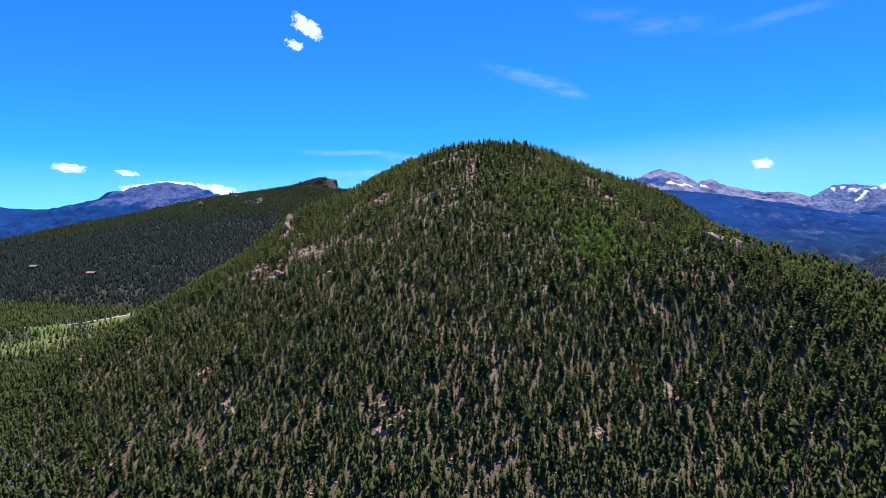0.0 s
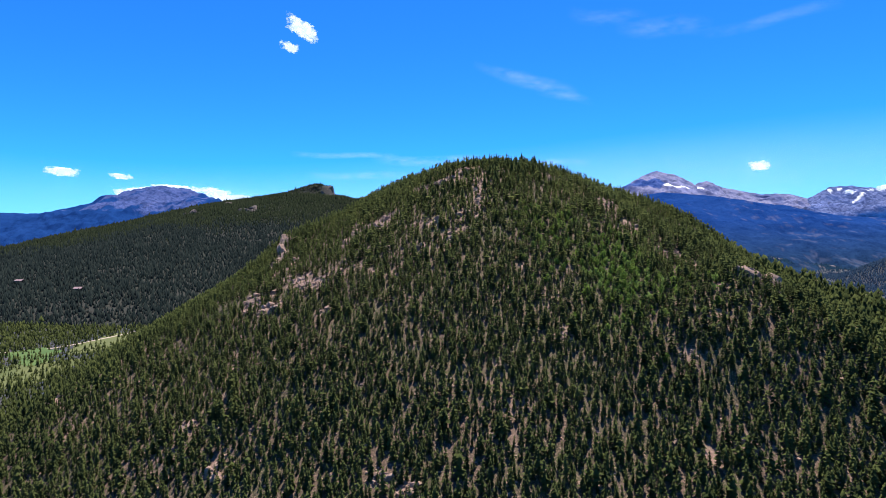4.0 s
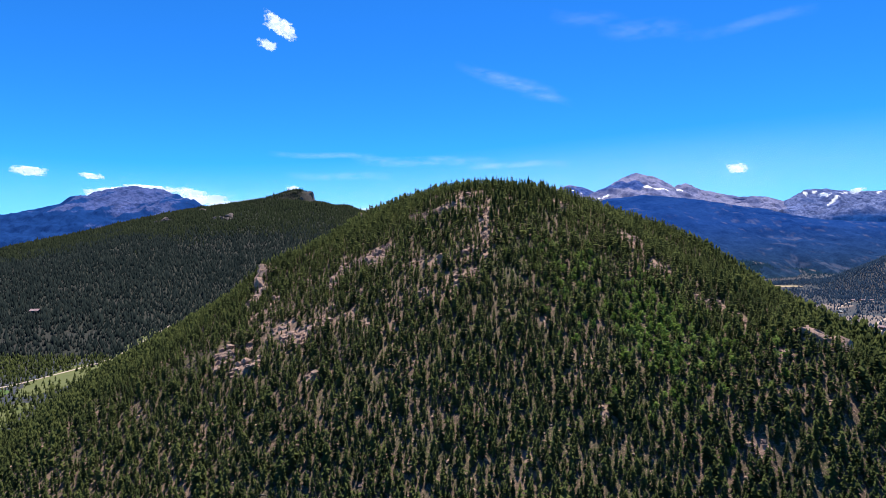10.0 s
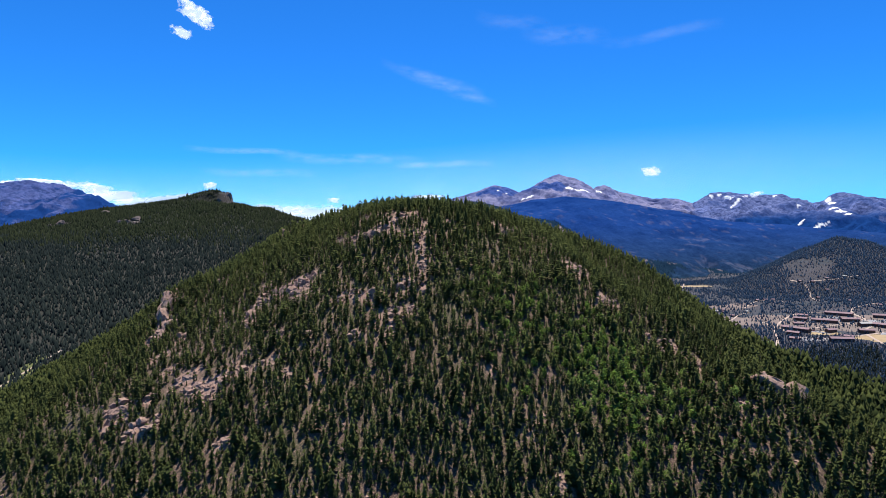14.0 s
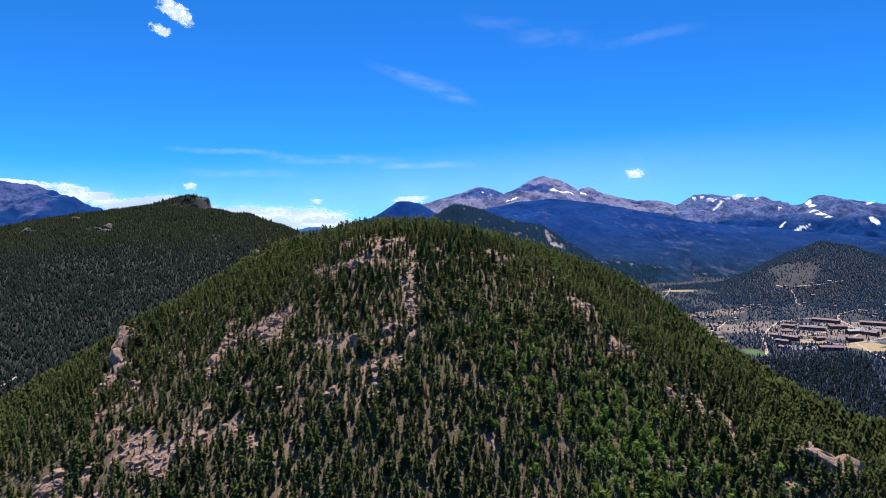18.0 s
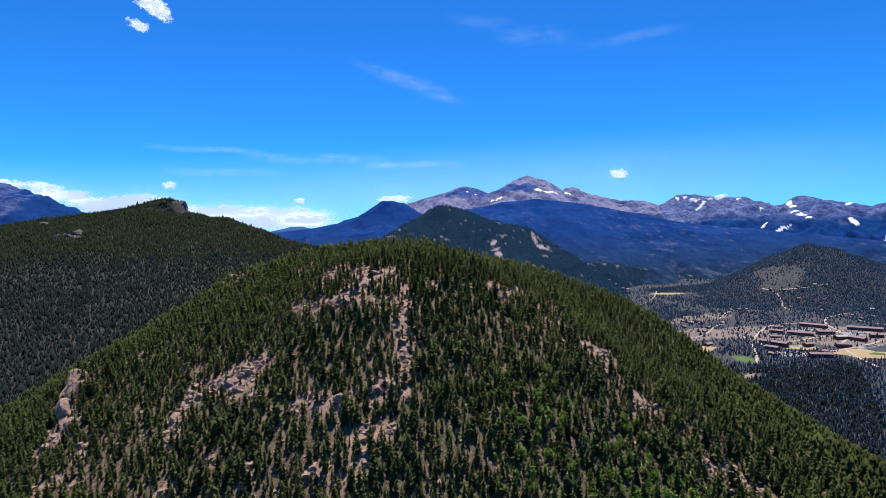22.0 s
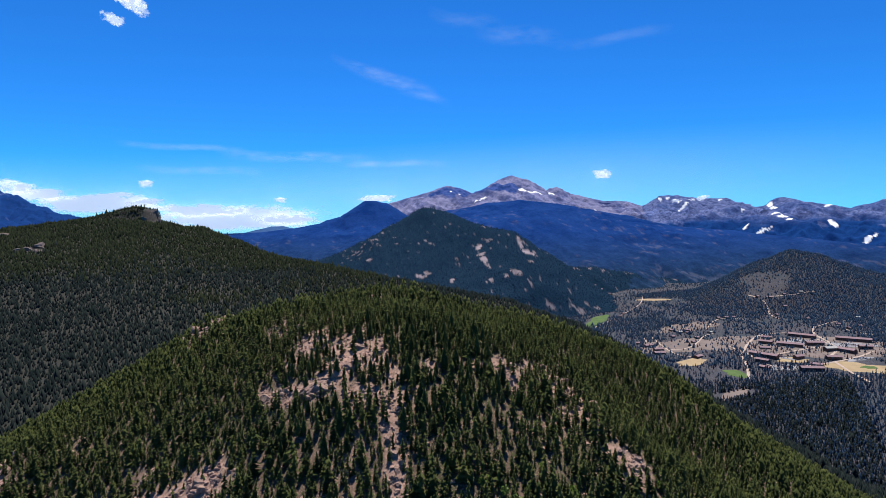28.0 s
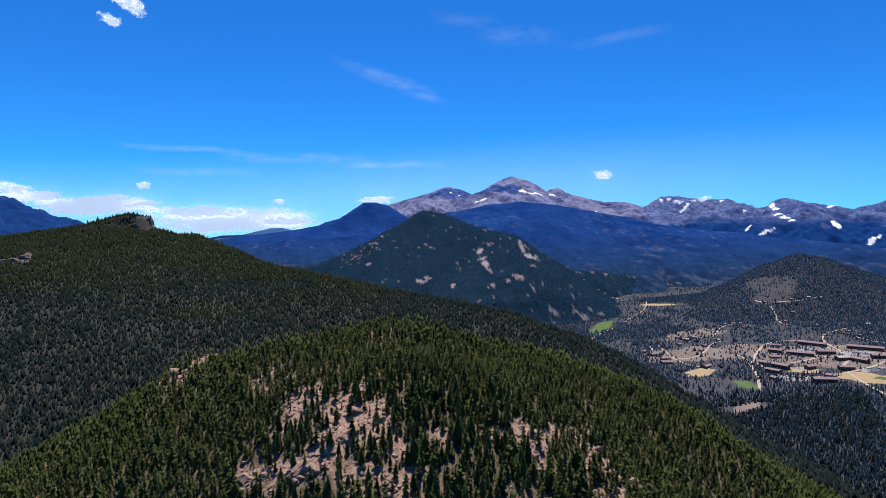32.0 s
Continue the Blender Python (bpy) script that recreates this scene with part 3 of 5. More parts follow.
def snag(rng, thick=0.016, boughs=7):
    v, f = [], []
    def stick(a, b, r):
        n = len(v)
        d = Vector(b) - Vector(a)
        u = d.orthogonal().normalized() * r
        w = d.normalized().cross(u)
        for k in range(3):
            o = u * math.cos(2.09 * k) + w * math.sin(2.09 * k)
            v.append(tuple(Vector(a) + o))
        v.append(tuple(b))
        for k in range(3):
            f.append((n + k, n + (k + 1) % 3, n + 3))
    stick((0, 0, -0.03), (rng.normal(0, 0.02), rng.normal(0, 0.02), 1), thick)
    for k in range(boughs):
        z, a = rng.uniform(0.3, 0.9), rng.uniform(0, 6.28)
        stick((0, 0, z), (0.13 * (1.1 - z) * 1.6 * math.cos(a), 0.13 * (1.1 - z) * 1.6 * math.sin(a), z + 0.05), 0.0045)
    return np.array(v), np.array(f)


def spread(templates, x, y, z, high, rng, wide=None, lean=0.0):
    """Vertices, triangles and tints of many trees, one template picked for each; a tint per tree plus the template's
    painted crown shade.
    """
    pick = rng.integers(0, len(templates), len(x))
    turn = rng.uniform(0, 6.283, len(x))
    wide = rng.uniform(0.85, 1.25, len(x)) if wide is None else wide
    tint = rng.random(len(x))
    V, Fc, Tn, n0 = [], [], [], 0
    for k, (tv, tf, *crown_shade) in enumerate(templates):
        m = np.nonzero(pick == k)[0]
        if not len(m):
            continue
        c, s = np.cos(turn[m])[:, None], np.sin(turn[m])[:, None]
        hx = (high[m] * wide[m])[:, None]
        vx = x[m][:, None] + hx * (c * tv[:, 0] - s * tv[:, 1])
        vy = y[m][:, None] + hx * (s * tv[:, 0] + c * tv[:, 1])
        vz = z[m][:, None] + high[m][:, None] * tv[:, 2]
        V.append(np.stack([vx, vy, vz], -1).reshape(-1, 3))
        Fc.append((tf[None] + (np.arange(len(m)) * len(tv))[:, None, None] + n0).reshape(-1, 3))
        Tn.append((tint[m][:, None] + (crown_shade[0] if crown_shade else np.zeros(len(tv)))).ravel())
        n0 += len(m) * len(tv)
    return np.concatenate(V), np.concatenate(Fc), np.concatenate(Tn)


def jitter(x0, x1, y0, y1, gap, rng):
    gx, gy = np.meshgrid(np.arange(x0, x1, gap), np.arange(y0, y1, gap))
    n = gx.size
    return gx.ravel() + rng.uniform(-0.5, 0.5, n) * gap, gy.ravel() + rng.uniform(-0.5, 0.5, n) * gap


def mat_needles(name, dark, mid, light, thin=0.0):
    """Foliage; thin is the share of light that passes through the sprays."""
    m, nt, b = material(name, 0.85)
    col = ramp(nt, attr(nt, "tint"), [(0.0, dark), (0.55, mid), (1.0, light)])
    # dark flecks strewn at random, painted in for shaded gaps
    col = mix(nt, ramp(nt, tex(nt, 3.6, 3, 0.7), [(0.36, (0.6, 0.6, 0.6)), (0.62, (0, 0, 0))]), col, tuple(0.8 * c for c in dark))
    nt.links.new(col, b.inputs["Base Color"])
    b.inputs["Specular IOR Level"].default_value = 0.0
    if thin:
        leaf, both = nt.nodes.new("ShaderNodeBsdfTranslucent"), nt.nodes.new("ShaderNodeMixShader")
        both.inputs[0].default_value = thin
        nt.links.new(col, leaf.inputs[0])
        nt.links.new(b.outputs[0], both.inputs[1])
        nt.links.new(leaf.outputs[0], both.inputs[2])
        nt.links.new(both.outputs[0], nt.nodes["Material Output"].inputs[0])
    return m


M_PINE = mat_needles("pine_needles", (0.044, 0.058, 0.024), (0.102, 0.124, 0.044), (0.148, 0.168, 0.058), 0.5)
# colour darkened for backlit trees and blued for haze on the ridge
M_FAR_PINE = mat_needles("hazed_ridge_needles", (0.007, 0.011, 0.012), (0.016, 0.022, 0.022), (0.027, 0.034, 0.031))
# valley pines carry the haze as blue in their needle colour
M_VALLEY_PINE = mat_needles("hazed_valley_needles", (0.009, 0.019, 0.040), (0.019, 0.035, 0.068), (0.032, 0.053, 0.084))
M_DEAD = mat_needles("dead_wood", (0.095, 0.082, 0.072), (0.18, 0.158, 0.14), (0.28, 0.25, 0.225))

rng = np.random.default_rng(7)
NEAR_TREES = [conifer(rng, 8, 6, rng.uniform(0.16, 0.245), rng.uniform(0.03, 0.12), 0.5) for _ in range(18)]
MID_TREES = [conifer(rng, 4, 5, rng.uniform(0.18, 0.26), rng.uniform(0.03, 0.10), 0.5) for _ in range(12)]
FAR_TREES = [conifer(rng, 2, 5, rng.uniform(0.21, 0.29), 0.05) for _ in range(8)]
TINY_TREES = [conifer(rng, 1, 6, rng.uniform(0.26, 0.36), 0.03) for _ in range(6)]


def forest(name, templates, x, y, high, mat, label):
    z = z_land(x, y)
    v, f, t = spread(templates, x, y, z - 0.3, high, rng)
    ob = mesh_object(name, v, f, mat, {"tint": t})
    return tagged(ob, label, "forest", kind="stuff")


def town(x, y):
    return np.maximum(blob(x, y, 990, 1075, 190, 120, -40), blob(x, y, 775, 1190, 90, 80))


def meadow_left(x, y):
    return 0.85 * blob(x, y, -272, 482, 20, 36) + 0.85 * blob(x, y, -262, 562, 9, 34) + 0.72 * blob(x, y, -276, 385, 20, 42) + 0.7 * blob(x, y, -302, 440, 20, 24)


def meadow_right(x, y):
    return (blob(x, y, 740, 998, 26, 30) + blob(x, y, 760, 1497, 70, 26, 40) + blob(x, y, 1060, 1686, 50, 26) + blob(x, y, 948, 943, 60, 40) + blob(x, y, 657, 910, 50, 14)
            + blob(x, y, 886, 1023, 40, 20) + blob(x, y, 721, 1086, 45, 20))


# the hill's own trees
def aspen_zone(x, y):
    return (blob(x, y, 74, 262, 13, 22) + 0.8 * blob(x, y, 70, 243, 12, 14) + 0.55 * blob(x, y, 52, 285, 14, 12) + 0.4 * blob(x, y, 42, 262, 10, 14) + 0.45 * blob(x, y, 46, 305, 10, 12)
            + 0.35 * blob(x, y, 96, 236, 12, 12) + 0.3 * blob(x, y, -24, 268, 12, 12))


hx, hy = jitter(-380, 470, 60, 560, 2.02, rng)
green = aspen_zone(hx, hy)
dens = 0.97 - 0.72 * step(0.22, 0.70, rocky(hx, hy) + 0.35 * fbm(hx, hy, 9, 2, 24)) - 0.27 * step(0.05, 0.5, fbm(hx, hy, 26, 3, 14)) - 0.5 * step(0.3, 0.9, green) - 0.16 * (1 - step(-20, 10, hx)) * step(215, 250, hy) * (1 - step(335, 360, hy))
keep = (np.abs(hx) < 0.84 * hy + 12) & (hy > 84) & (z_hill(hx, hy) > z_valley(hx, hy) - 2) & (rng.random(len(hx)) < dens) & (hy < 500 + 0.25 * np.abs(np.minimum(hx, 0)))
hx, hy = hx[keep], hy[keep]
high = (4.5 + 1.3 * step(60, 200, hx) * (1 - step(260, 330, hy))) * rng.lognormal(0, 0.30, len(hx)).clip(0.4, 1.8)
single = (hx > -12) & (hx < 62) & (hy > 330) & (hy < 392)          # these stand as single trees
picked = np.nonzero(single)[0]
single[rng.permutation(picked)[300:]] = False
bulk = ~single
edge = bulk & ((np.abs(hx) > 150) | (hy < 165) | (hy > 425))
bulk = bulk & ~edge
forest("hill_forest", NEAR_TREES, hx[bulk], hy[bulk], high[bulk], M_PINE, "dense stand of dark green conifers covering the hill")
forest("hill_forest", MID_TREES, hx[edge], hy[edge], high[edge], M_PINE, "dense dark green conifers round the hill's edges")

# left valley and its near slopes
vx, vy = jitter(-560, 40, 20, 700, 2.5, rng)
keep = (z_hill(vx, vy) <= z_valley(vx, vy) - 2) & (z_left(vx, vy) < z_valley(vx, vy)) & (rng.random(len(vx)) < 0.95 - 1.1 * meadow_left(vx, vy) - 0.3 * step(0.1, 0.5, fbm(vx, vy, 60, 3, 16)))
keep &= (vx < 0.2 * vy + 20) & (np.abs(vx) < 0.86 * vy + 15)
vx, vy = vx[keep], vy[keep]
tall = 3.9 * rng.lognormal(0, 0.28, len(vx))
close = np.hypot(vx, vy) < 330
forest("valley_forest", MID_TREES, vx[close], vy[close], tall[close], M_PINE, "conifers at the foot of the hill")
forest("valley_forest", FAR_TREES, vx[~close], vy[~close], tall[~close], M_PINE, "conifers between the hill and the meadow")

vx, vy = jitter(-280, -30, 90, 330, 2.3, rng)
keep = (z_hill(vx, vy) <= z_valley(vx, vy) - 1) & (np.abs(vx) < 0.88 * vy + 15) & (rng.random(len(vx)) < 0.72 - meadow_left(vx, vy))
vx, vy = vx[keep], vy[keep]
forest("valley_forest", MID_TREES, vx, vy, 3.9 * rng.lognormal(0, 0.35, len(vx)), M_PINE, "close-set conifers at the foot of the hill")

# long ridge
lx, ly = jitter(-1250, 760, 430, 1400, 3.0, rng)
keep = rng.random(len(lx)) < 0.95 - 0.32 * step(0.1, 0.5, fbm(lx, ly, 45, 3, 15))
lx, ly = lx[keep], ly[keep]
keep = (lx > -0.86 * ly - 10) & (lx < 1.02 * ly) & (z_left(lx, ly) > np.maximum(z_valley(lx, ly) - 1, z_hill(lx, ly)))
keep &= ~(((np.abs(lx + 250) < 16) & (np.abs(ly - 1297) < 20)) | (np.hypot(lx + 476, ly - 1112) < 15) | (np.hypot(lx + 362, ly - 1095) < 15))
keep &= ly < 1345 - 0.9 * (lx + 190).clip(0, 500)
lx, ly = lx[keep], ly[keep]
tall = 4.6 * rng.lognormal(0, 0.26, len(lx))
back = ly + 160 * fbm(lx, ly, 90, 3, 27) + rng.normal(0, 40, len(lx)) > 980
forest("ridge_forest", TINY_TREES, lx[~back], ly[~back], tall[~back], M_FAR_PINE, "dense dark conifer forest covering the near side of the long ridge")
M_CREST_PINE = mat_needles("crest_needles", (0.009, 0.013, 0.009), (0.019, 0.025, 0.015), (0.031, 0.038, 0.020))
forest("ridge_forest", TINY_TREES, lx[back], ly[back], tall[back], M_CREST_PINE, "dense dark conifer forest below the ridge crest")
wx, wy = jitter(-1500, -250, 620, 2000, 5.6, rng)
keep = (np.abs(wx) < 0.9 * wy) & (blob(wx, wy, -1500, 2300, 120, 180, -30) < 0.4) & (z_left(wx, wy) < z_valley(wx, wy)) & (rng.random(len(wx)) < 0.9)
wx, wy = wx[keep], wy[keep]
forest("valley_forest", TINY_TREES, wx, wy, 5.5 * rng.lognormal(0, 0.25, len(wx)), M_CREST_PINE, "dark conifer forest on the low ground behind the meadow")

# right-hand valley, round the lodges
rx, ry = jitter(200, 1800, 480, 1800, 5.0, rng)
woods = step(-0.22, 0.12, fbm(rx, ry, 110, 4, 18) + 0.75 * (1 - step(880, 1010, ry + 0.15 * (rx - 800))))
dens = 0.20 + 0.78 * woods
dens = dens * (1 - 0.72 * step(0.3, 0.7, town(rx, ry))) + 0.05 - 1.2 * step(0.25, 0.6, meadow_right(rx, ry))
keep = (z_valley(rx, ry) > np.maximum.reduce([z_hill(rx, ry), z_left(rx, ry), z_knoll(rx, ry), z_slab(rx, ry)])) & (rng.random(len(rx)) < dens)
rx, ry = rx[keep], ry[keep]
tall, beyond = 5.6 * rng.lognormal(0, 0.28, len(rx)), ry > 1050
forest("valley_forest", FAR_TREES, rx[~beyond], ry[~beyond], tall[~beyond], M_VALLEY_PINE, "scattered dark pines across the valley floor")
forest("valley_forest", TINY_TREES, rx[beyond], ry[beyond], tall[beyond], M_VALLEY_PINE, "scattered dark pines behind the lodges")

rx, ry = jitter(200, 1500, 480, 1000, 4.0, rng)
dens = (1 - step(880, 960, ry + 0.15 * (rx - 800))) * 0.9 - 1.2 * step(0.25, 0.6, meadow_right(rx, ry))
keep = (rx < 0.95 * ry + 20) & ((z_valley(rx, ry) > z_hill(rx, ry)) | (rx >= 470) | (ry >= 500)) & (z_left(rx, ry) < np.maximum(z_valley(rx, ry), z_hill(rx, ry))) & (rng.random(len(rx)) < dens)
rx, ry = rx[keep], ry[keep]
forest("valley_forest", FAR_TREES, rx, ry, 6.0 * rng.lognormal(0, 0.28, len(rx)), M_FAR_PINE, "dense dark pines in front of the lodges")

# knoll, slab mountain and the low country behind
kx, ky = jitter(980, 1950, 1150, 1850, 4.3, rng)
sunny = step(0.25, 0.7, blob(kx, ky, 1250, 1450, 55, 50) + blob(kx, ky, 1319, 1490, 45, 36) + blob(kx, ky, 1292, 1545, 36, 36))
keep = (z_knoll(kx, ky) > z_valley(kx, ky)) & (rng.random(len(kx)) < 0.97 - 0.82 * sunny)
kx, ky = kx[keep], ky[keep]
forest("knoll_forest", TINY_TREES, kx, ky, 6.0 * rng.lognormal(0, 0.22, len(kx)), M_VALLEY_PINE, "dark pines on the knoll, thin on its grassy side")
mx, my = jitter(-100, 1620, 1300, 2480, 7.3, rng)
keep = (z_slab(mx, my) > z_valley(mx, my)) & (rng.random(len(mx)) < 0.9)
mx, my = mx[keep], my[keep]
keep = slab_extra(mx, my, my)["rock"] < 0.4
mx, my = mx[keep], my[keep]
# needle green shifted to blue, standing in for haze over the far forest
M_HAZED_PINE = mat_needles("hazed_spruce", (0.008, 0.022, 0.044), (0.016, 0.038, 0.070), (0.026, 0.054, 0.088))
forest("mountain_forest", TINY_TREES, mx, my, 5.8 * rng.lognormal(0, 0.2, len(mx)), M_HAZED_PINE, "blue-green spruce forest on the granite mountain")
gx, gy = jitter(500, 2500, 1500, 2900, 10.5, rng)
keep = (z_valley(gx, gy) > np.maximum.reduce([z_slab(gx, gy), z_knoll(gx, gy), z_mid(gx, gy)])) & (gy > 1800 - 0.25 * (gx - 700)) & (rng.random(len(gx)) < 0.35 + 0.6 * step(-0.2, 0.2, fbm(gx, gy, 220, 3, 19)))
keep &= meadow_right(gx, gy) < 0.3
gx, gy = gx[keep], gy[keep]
forest("valley_forest", TINY_TREES, gx, gy, 6.5 * rng.lognormal(0, 0.2, len(gx)), M_HAZED_PINE, "dark forest on the far valley floor")


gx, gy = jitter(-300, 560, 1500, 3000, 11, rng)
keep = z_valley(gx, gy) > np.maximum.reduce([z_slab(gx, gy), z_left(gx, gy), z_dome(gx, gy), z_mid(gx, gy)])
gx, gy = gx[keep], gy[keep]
forest("valley_forest", TINY_TREES, gx, gy, 7.5 * rng.lognormal(0, 0.2, len(gx)), M_HAZED_PINE, "dark forest between the ridge and the mountains")


# ---------------- single things on the hill ----------------
def part(name, me, mat, parent, label=""):
    """A mesh or a bmesh as one object under a thing."""
    if isinstance(me, bmesh.types.BMesh):
        bm, me = me, bpy.data.meshes.new(name)
        bm.to_mesh(me)
        bm.free()
    if not me.materials:
        me.materials.append(mat)
    ob = new(name, me)
    ob.parent = parent
    return tagged(ob, label)


def plain_mesh(name, v, f, mat, tint=None):
    me = bpy.data.meshes.new(name)
    me.from_pydata([tuple(p) for p in v], [], [tuple(int(i) for i in q) for q in f])
    me.materials.append(mat)
    if tint is not None:
        me.attributes.new("tint", "FLOAT", "POINT").data.foreach_set("value", np.broadcast_to(np.asarray(tint, np.float32), len(me.vertices)).copy())
    return me


def mat_bark():
    m, nt, b = material("pine_bark")
    nt.links.new(ramp(nt, tex(nt, 5.0, 5, 0.7), [(0.3, (0.07, 0.045, 0.03)), (0.7, (0.17, 0.115, 0.075))]), b.inputs["Base Color"])
    return m


M_BARK = mat_bark()


def mat_rock(name, tone):
    m, nt, b = material(name)
    grain = tex(nt, 1.1, 8, 0.72)
    col = ramp(nt, grain, [(0.28, tuple(0.22 * c for c in tone)), (0.44, tuple(0.75 * c for c in tone)), (0.55, tone), (0.75, tuple(min(1, 1.35 * c) for c in tone))])
    lichen = ramp(nt, tex(nt, 0.35, 5, 0.6), [(0.55, (0, 0, 0)), (0.72, (0.45, 0.45, 0.45))])
    nt.links.new(mix(nt, lichen, col, (0.17, 0.15, 0.13)), b.inputs["Base Color"])
    bump(nt, b, grain, 0.8, 0.4)
    return m


M_ROCK, M_DARK_ROCK = mat_rock("pink_granite", (0.295, 0.196, 0.160)), mat_rock("dark_granite", (0.15, 0.118, 0.112))


def crown_mesh(seed):
    """A single conifer's crown: whorls of drooping boughs, each bough a ragged spray of two leaf blades."""
    r = np.random.default_rng(seed)
    v, f = [], []
    base, slim = r.uniform(0.08, 0.2), r.uniform(0.16, 0.22)
    levels = 15
    for k in range(levels):
        t = base + (0.97 - base) * k / (levels - 1)
        reach = slim * (1.04 - ((t - base) / (1 - base)) ** 1.7) * (0.8 + 0.2 * min(1, (t - base) * 6))
        n = 8 if k < levels - 4 else 5
        off = r.uniform(0, 6.28)
        for q in range(n):
            a = off + 6.283 * q / n + r.normal(0, 0.15)
            L = reach * r.uniform(0.6, 1.2)
            ca, sa, w = math.cos(a), math.sin(a), 0.36 * L + 0.012
            i = len(v)
            droop = 0.35 * L
            v += [(0, 0, t + 0.05), (0.55 * L * ca - w * sa, 0.55 * L * sa + w * ca, t - 0.1 * droop), (L * ca, L * sa, t - droop + r.normal(0, 0.008)),
                  (0.55 * L * ca + w * sa, 0.55 * L * sa - w * ca, t - 0.1 * droop), (0.5 * L * ca, 0.5 * L * sa, t + 0.025)]
            f += [(i, i + 1, i + 4), (i + 1, i + 2, i + 4), (i + 2, i + 3, i + 4), (i + 3, i, i + 4)]
    i = len(v)
    v += [(0.01, 0, 0.93), (-0.006, 0.01, 0.93), (-0.006, -0.01, 0.93), (0, 0, 1.03)]
    f += [(i, i + 1, i + 3), (i + 1, i + 2, i + 3), (i + 2, i, i + 3)]
    return v, f


def trunk_mesh():
    v, f = [], []
    for k, (z, r) in enumerate(((-0.06, 0.022), (0.1, 0.017), (0.5, 0.011), (0.95, 0.003))):
        for q in range(6):
            v.append((r * math.cos(q * 1.047), r * math.sin(q * 1.047), z))
        if k:
            for q in range(6):
                a, b = 6 * (k - 1) + q, 6 * (k - 1) + (q + 1) % 6
                f.append((a, b, b + 6, a + 6))
    return v, f


trunk_data = plain_mesh("trunk", *trunk_mesh(), M_BARK)
crown_data = []
for k in range(12):
    cv, cf = crown_mesh(100 + k)
    # each blade tinted dark at the stem, light at its tip, as crown shade
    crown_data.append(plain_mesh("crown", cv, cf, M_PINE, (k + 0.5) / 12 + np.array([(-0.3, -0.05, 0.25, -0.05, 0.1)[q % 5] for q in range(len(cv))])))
for n, i in enumerate(np.nonzero(single)[0]):
    x, y, h = float(hx[i]), float(hy[i]), float(max(2.2, high[i] * 1.05))
    tree = new("conifer_tree")
    wide = float(rng.uniform(0.9, 1.25))
    tree.matrix_world = Matrix.LocRotScale((x, y, float(z_land(x, y)) - 0.1), Euler((0, 0, float(rng.uniform(0, 6.28)))), (h * wide, h * wide, h))
    tagged(tree, "tall dark green conifer with a narrow ragged crown" if h > 4.6 else "young dark green conifer on stony ground" if h < 3.0 else "dark green conifer with a narrow crown", "tree", "conifers on the bare slope")
    part("trunk", trunk_data, M_BARK, tree)
    part("crown", crown_data[n % 12], M_PINE, tree)


def rock_mesh(seed, blocky=0.55, mat=None):
    """An angular granite block: a lumpy ball cut by random planes."""
    r = random.Random(seed)
    bm = bmesh.new()
    bmesh.ops.create_icosphere(bm, subdivisions=3, radius=1.0)
    cuts = [(Vector((r.uniform(-1, 1), r.uniform(-1, 1), r.uniform(-0.5, 1))).normalized(), r.uniform(0.45, 0.8)) for _ in range(9)]
    for v in bm.verts:
        p = v.co * (1 + 0.25 * noise.fractal(v.co * 1.3 + Vector((seed, 0, 0)), 0.8, 2.0, 3))
        for nrm, d in cuts:
            over = p.dot(nrm) - d
            if over > 0:
                p = p - nrm * over * (0.6 + blocky * 0.7)
        v.co = p + v.co * 0.07 * noise.fractal(v.co * 5 + Vector((seed, 3, 0)), 0.8, 2.0, 2)
    me = bpy.data.meshes.new("rock")
    bm.to_mesh(me)
    bm.free()
    me.materials.append(mat or M_ROCK)
    return me


rocks = [rock_mesh(200 + k) for k in range(10)]
dark_rocks = [rock_mesh(300 + k, 0.8, M_DARK_ROCK) for k in range(4)]


def boulder(x, y, size, flat=0.6, label="weathered pink granite boulder among the pines", data=None, sink=0.25, tall=None, turn=None):
    ob = new("boulder", data or rocks[int(rng.integers(0, 10))])
    sz = tall or size * flat
    ob.matrix_world = Matrix.LocRotScale((x, y, float(z_land(x, y)) - sink * sz), Euler((float(rng.normal(0, 0.15)), float(rng.normal(0, 0.15)), float(rng.uniform(0, 6.28)) if turn is None else turn)),
                                         (size * float(rng.uniform(0.8, 1.3)), size, sz))
    return tagged(ob, label, "boulder", "boulders on the hill")


for cx, cy, size in BARE:
    for _ in range(1):
        a, d = rng.uniform(0, 6.28), size * math.sqrt(rng.random()) * 0.9
        boulder(float(cx + d * math.cos(a)), float(cy + d * math.sin(a)), float(rng.uniform(0.5, 1.6)))
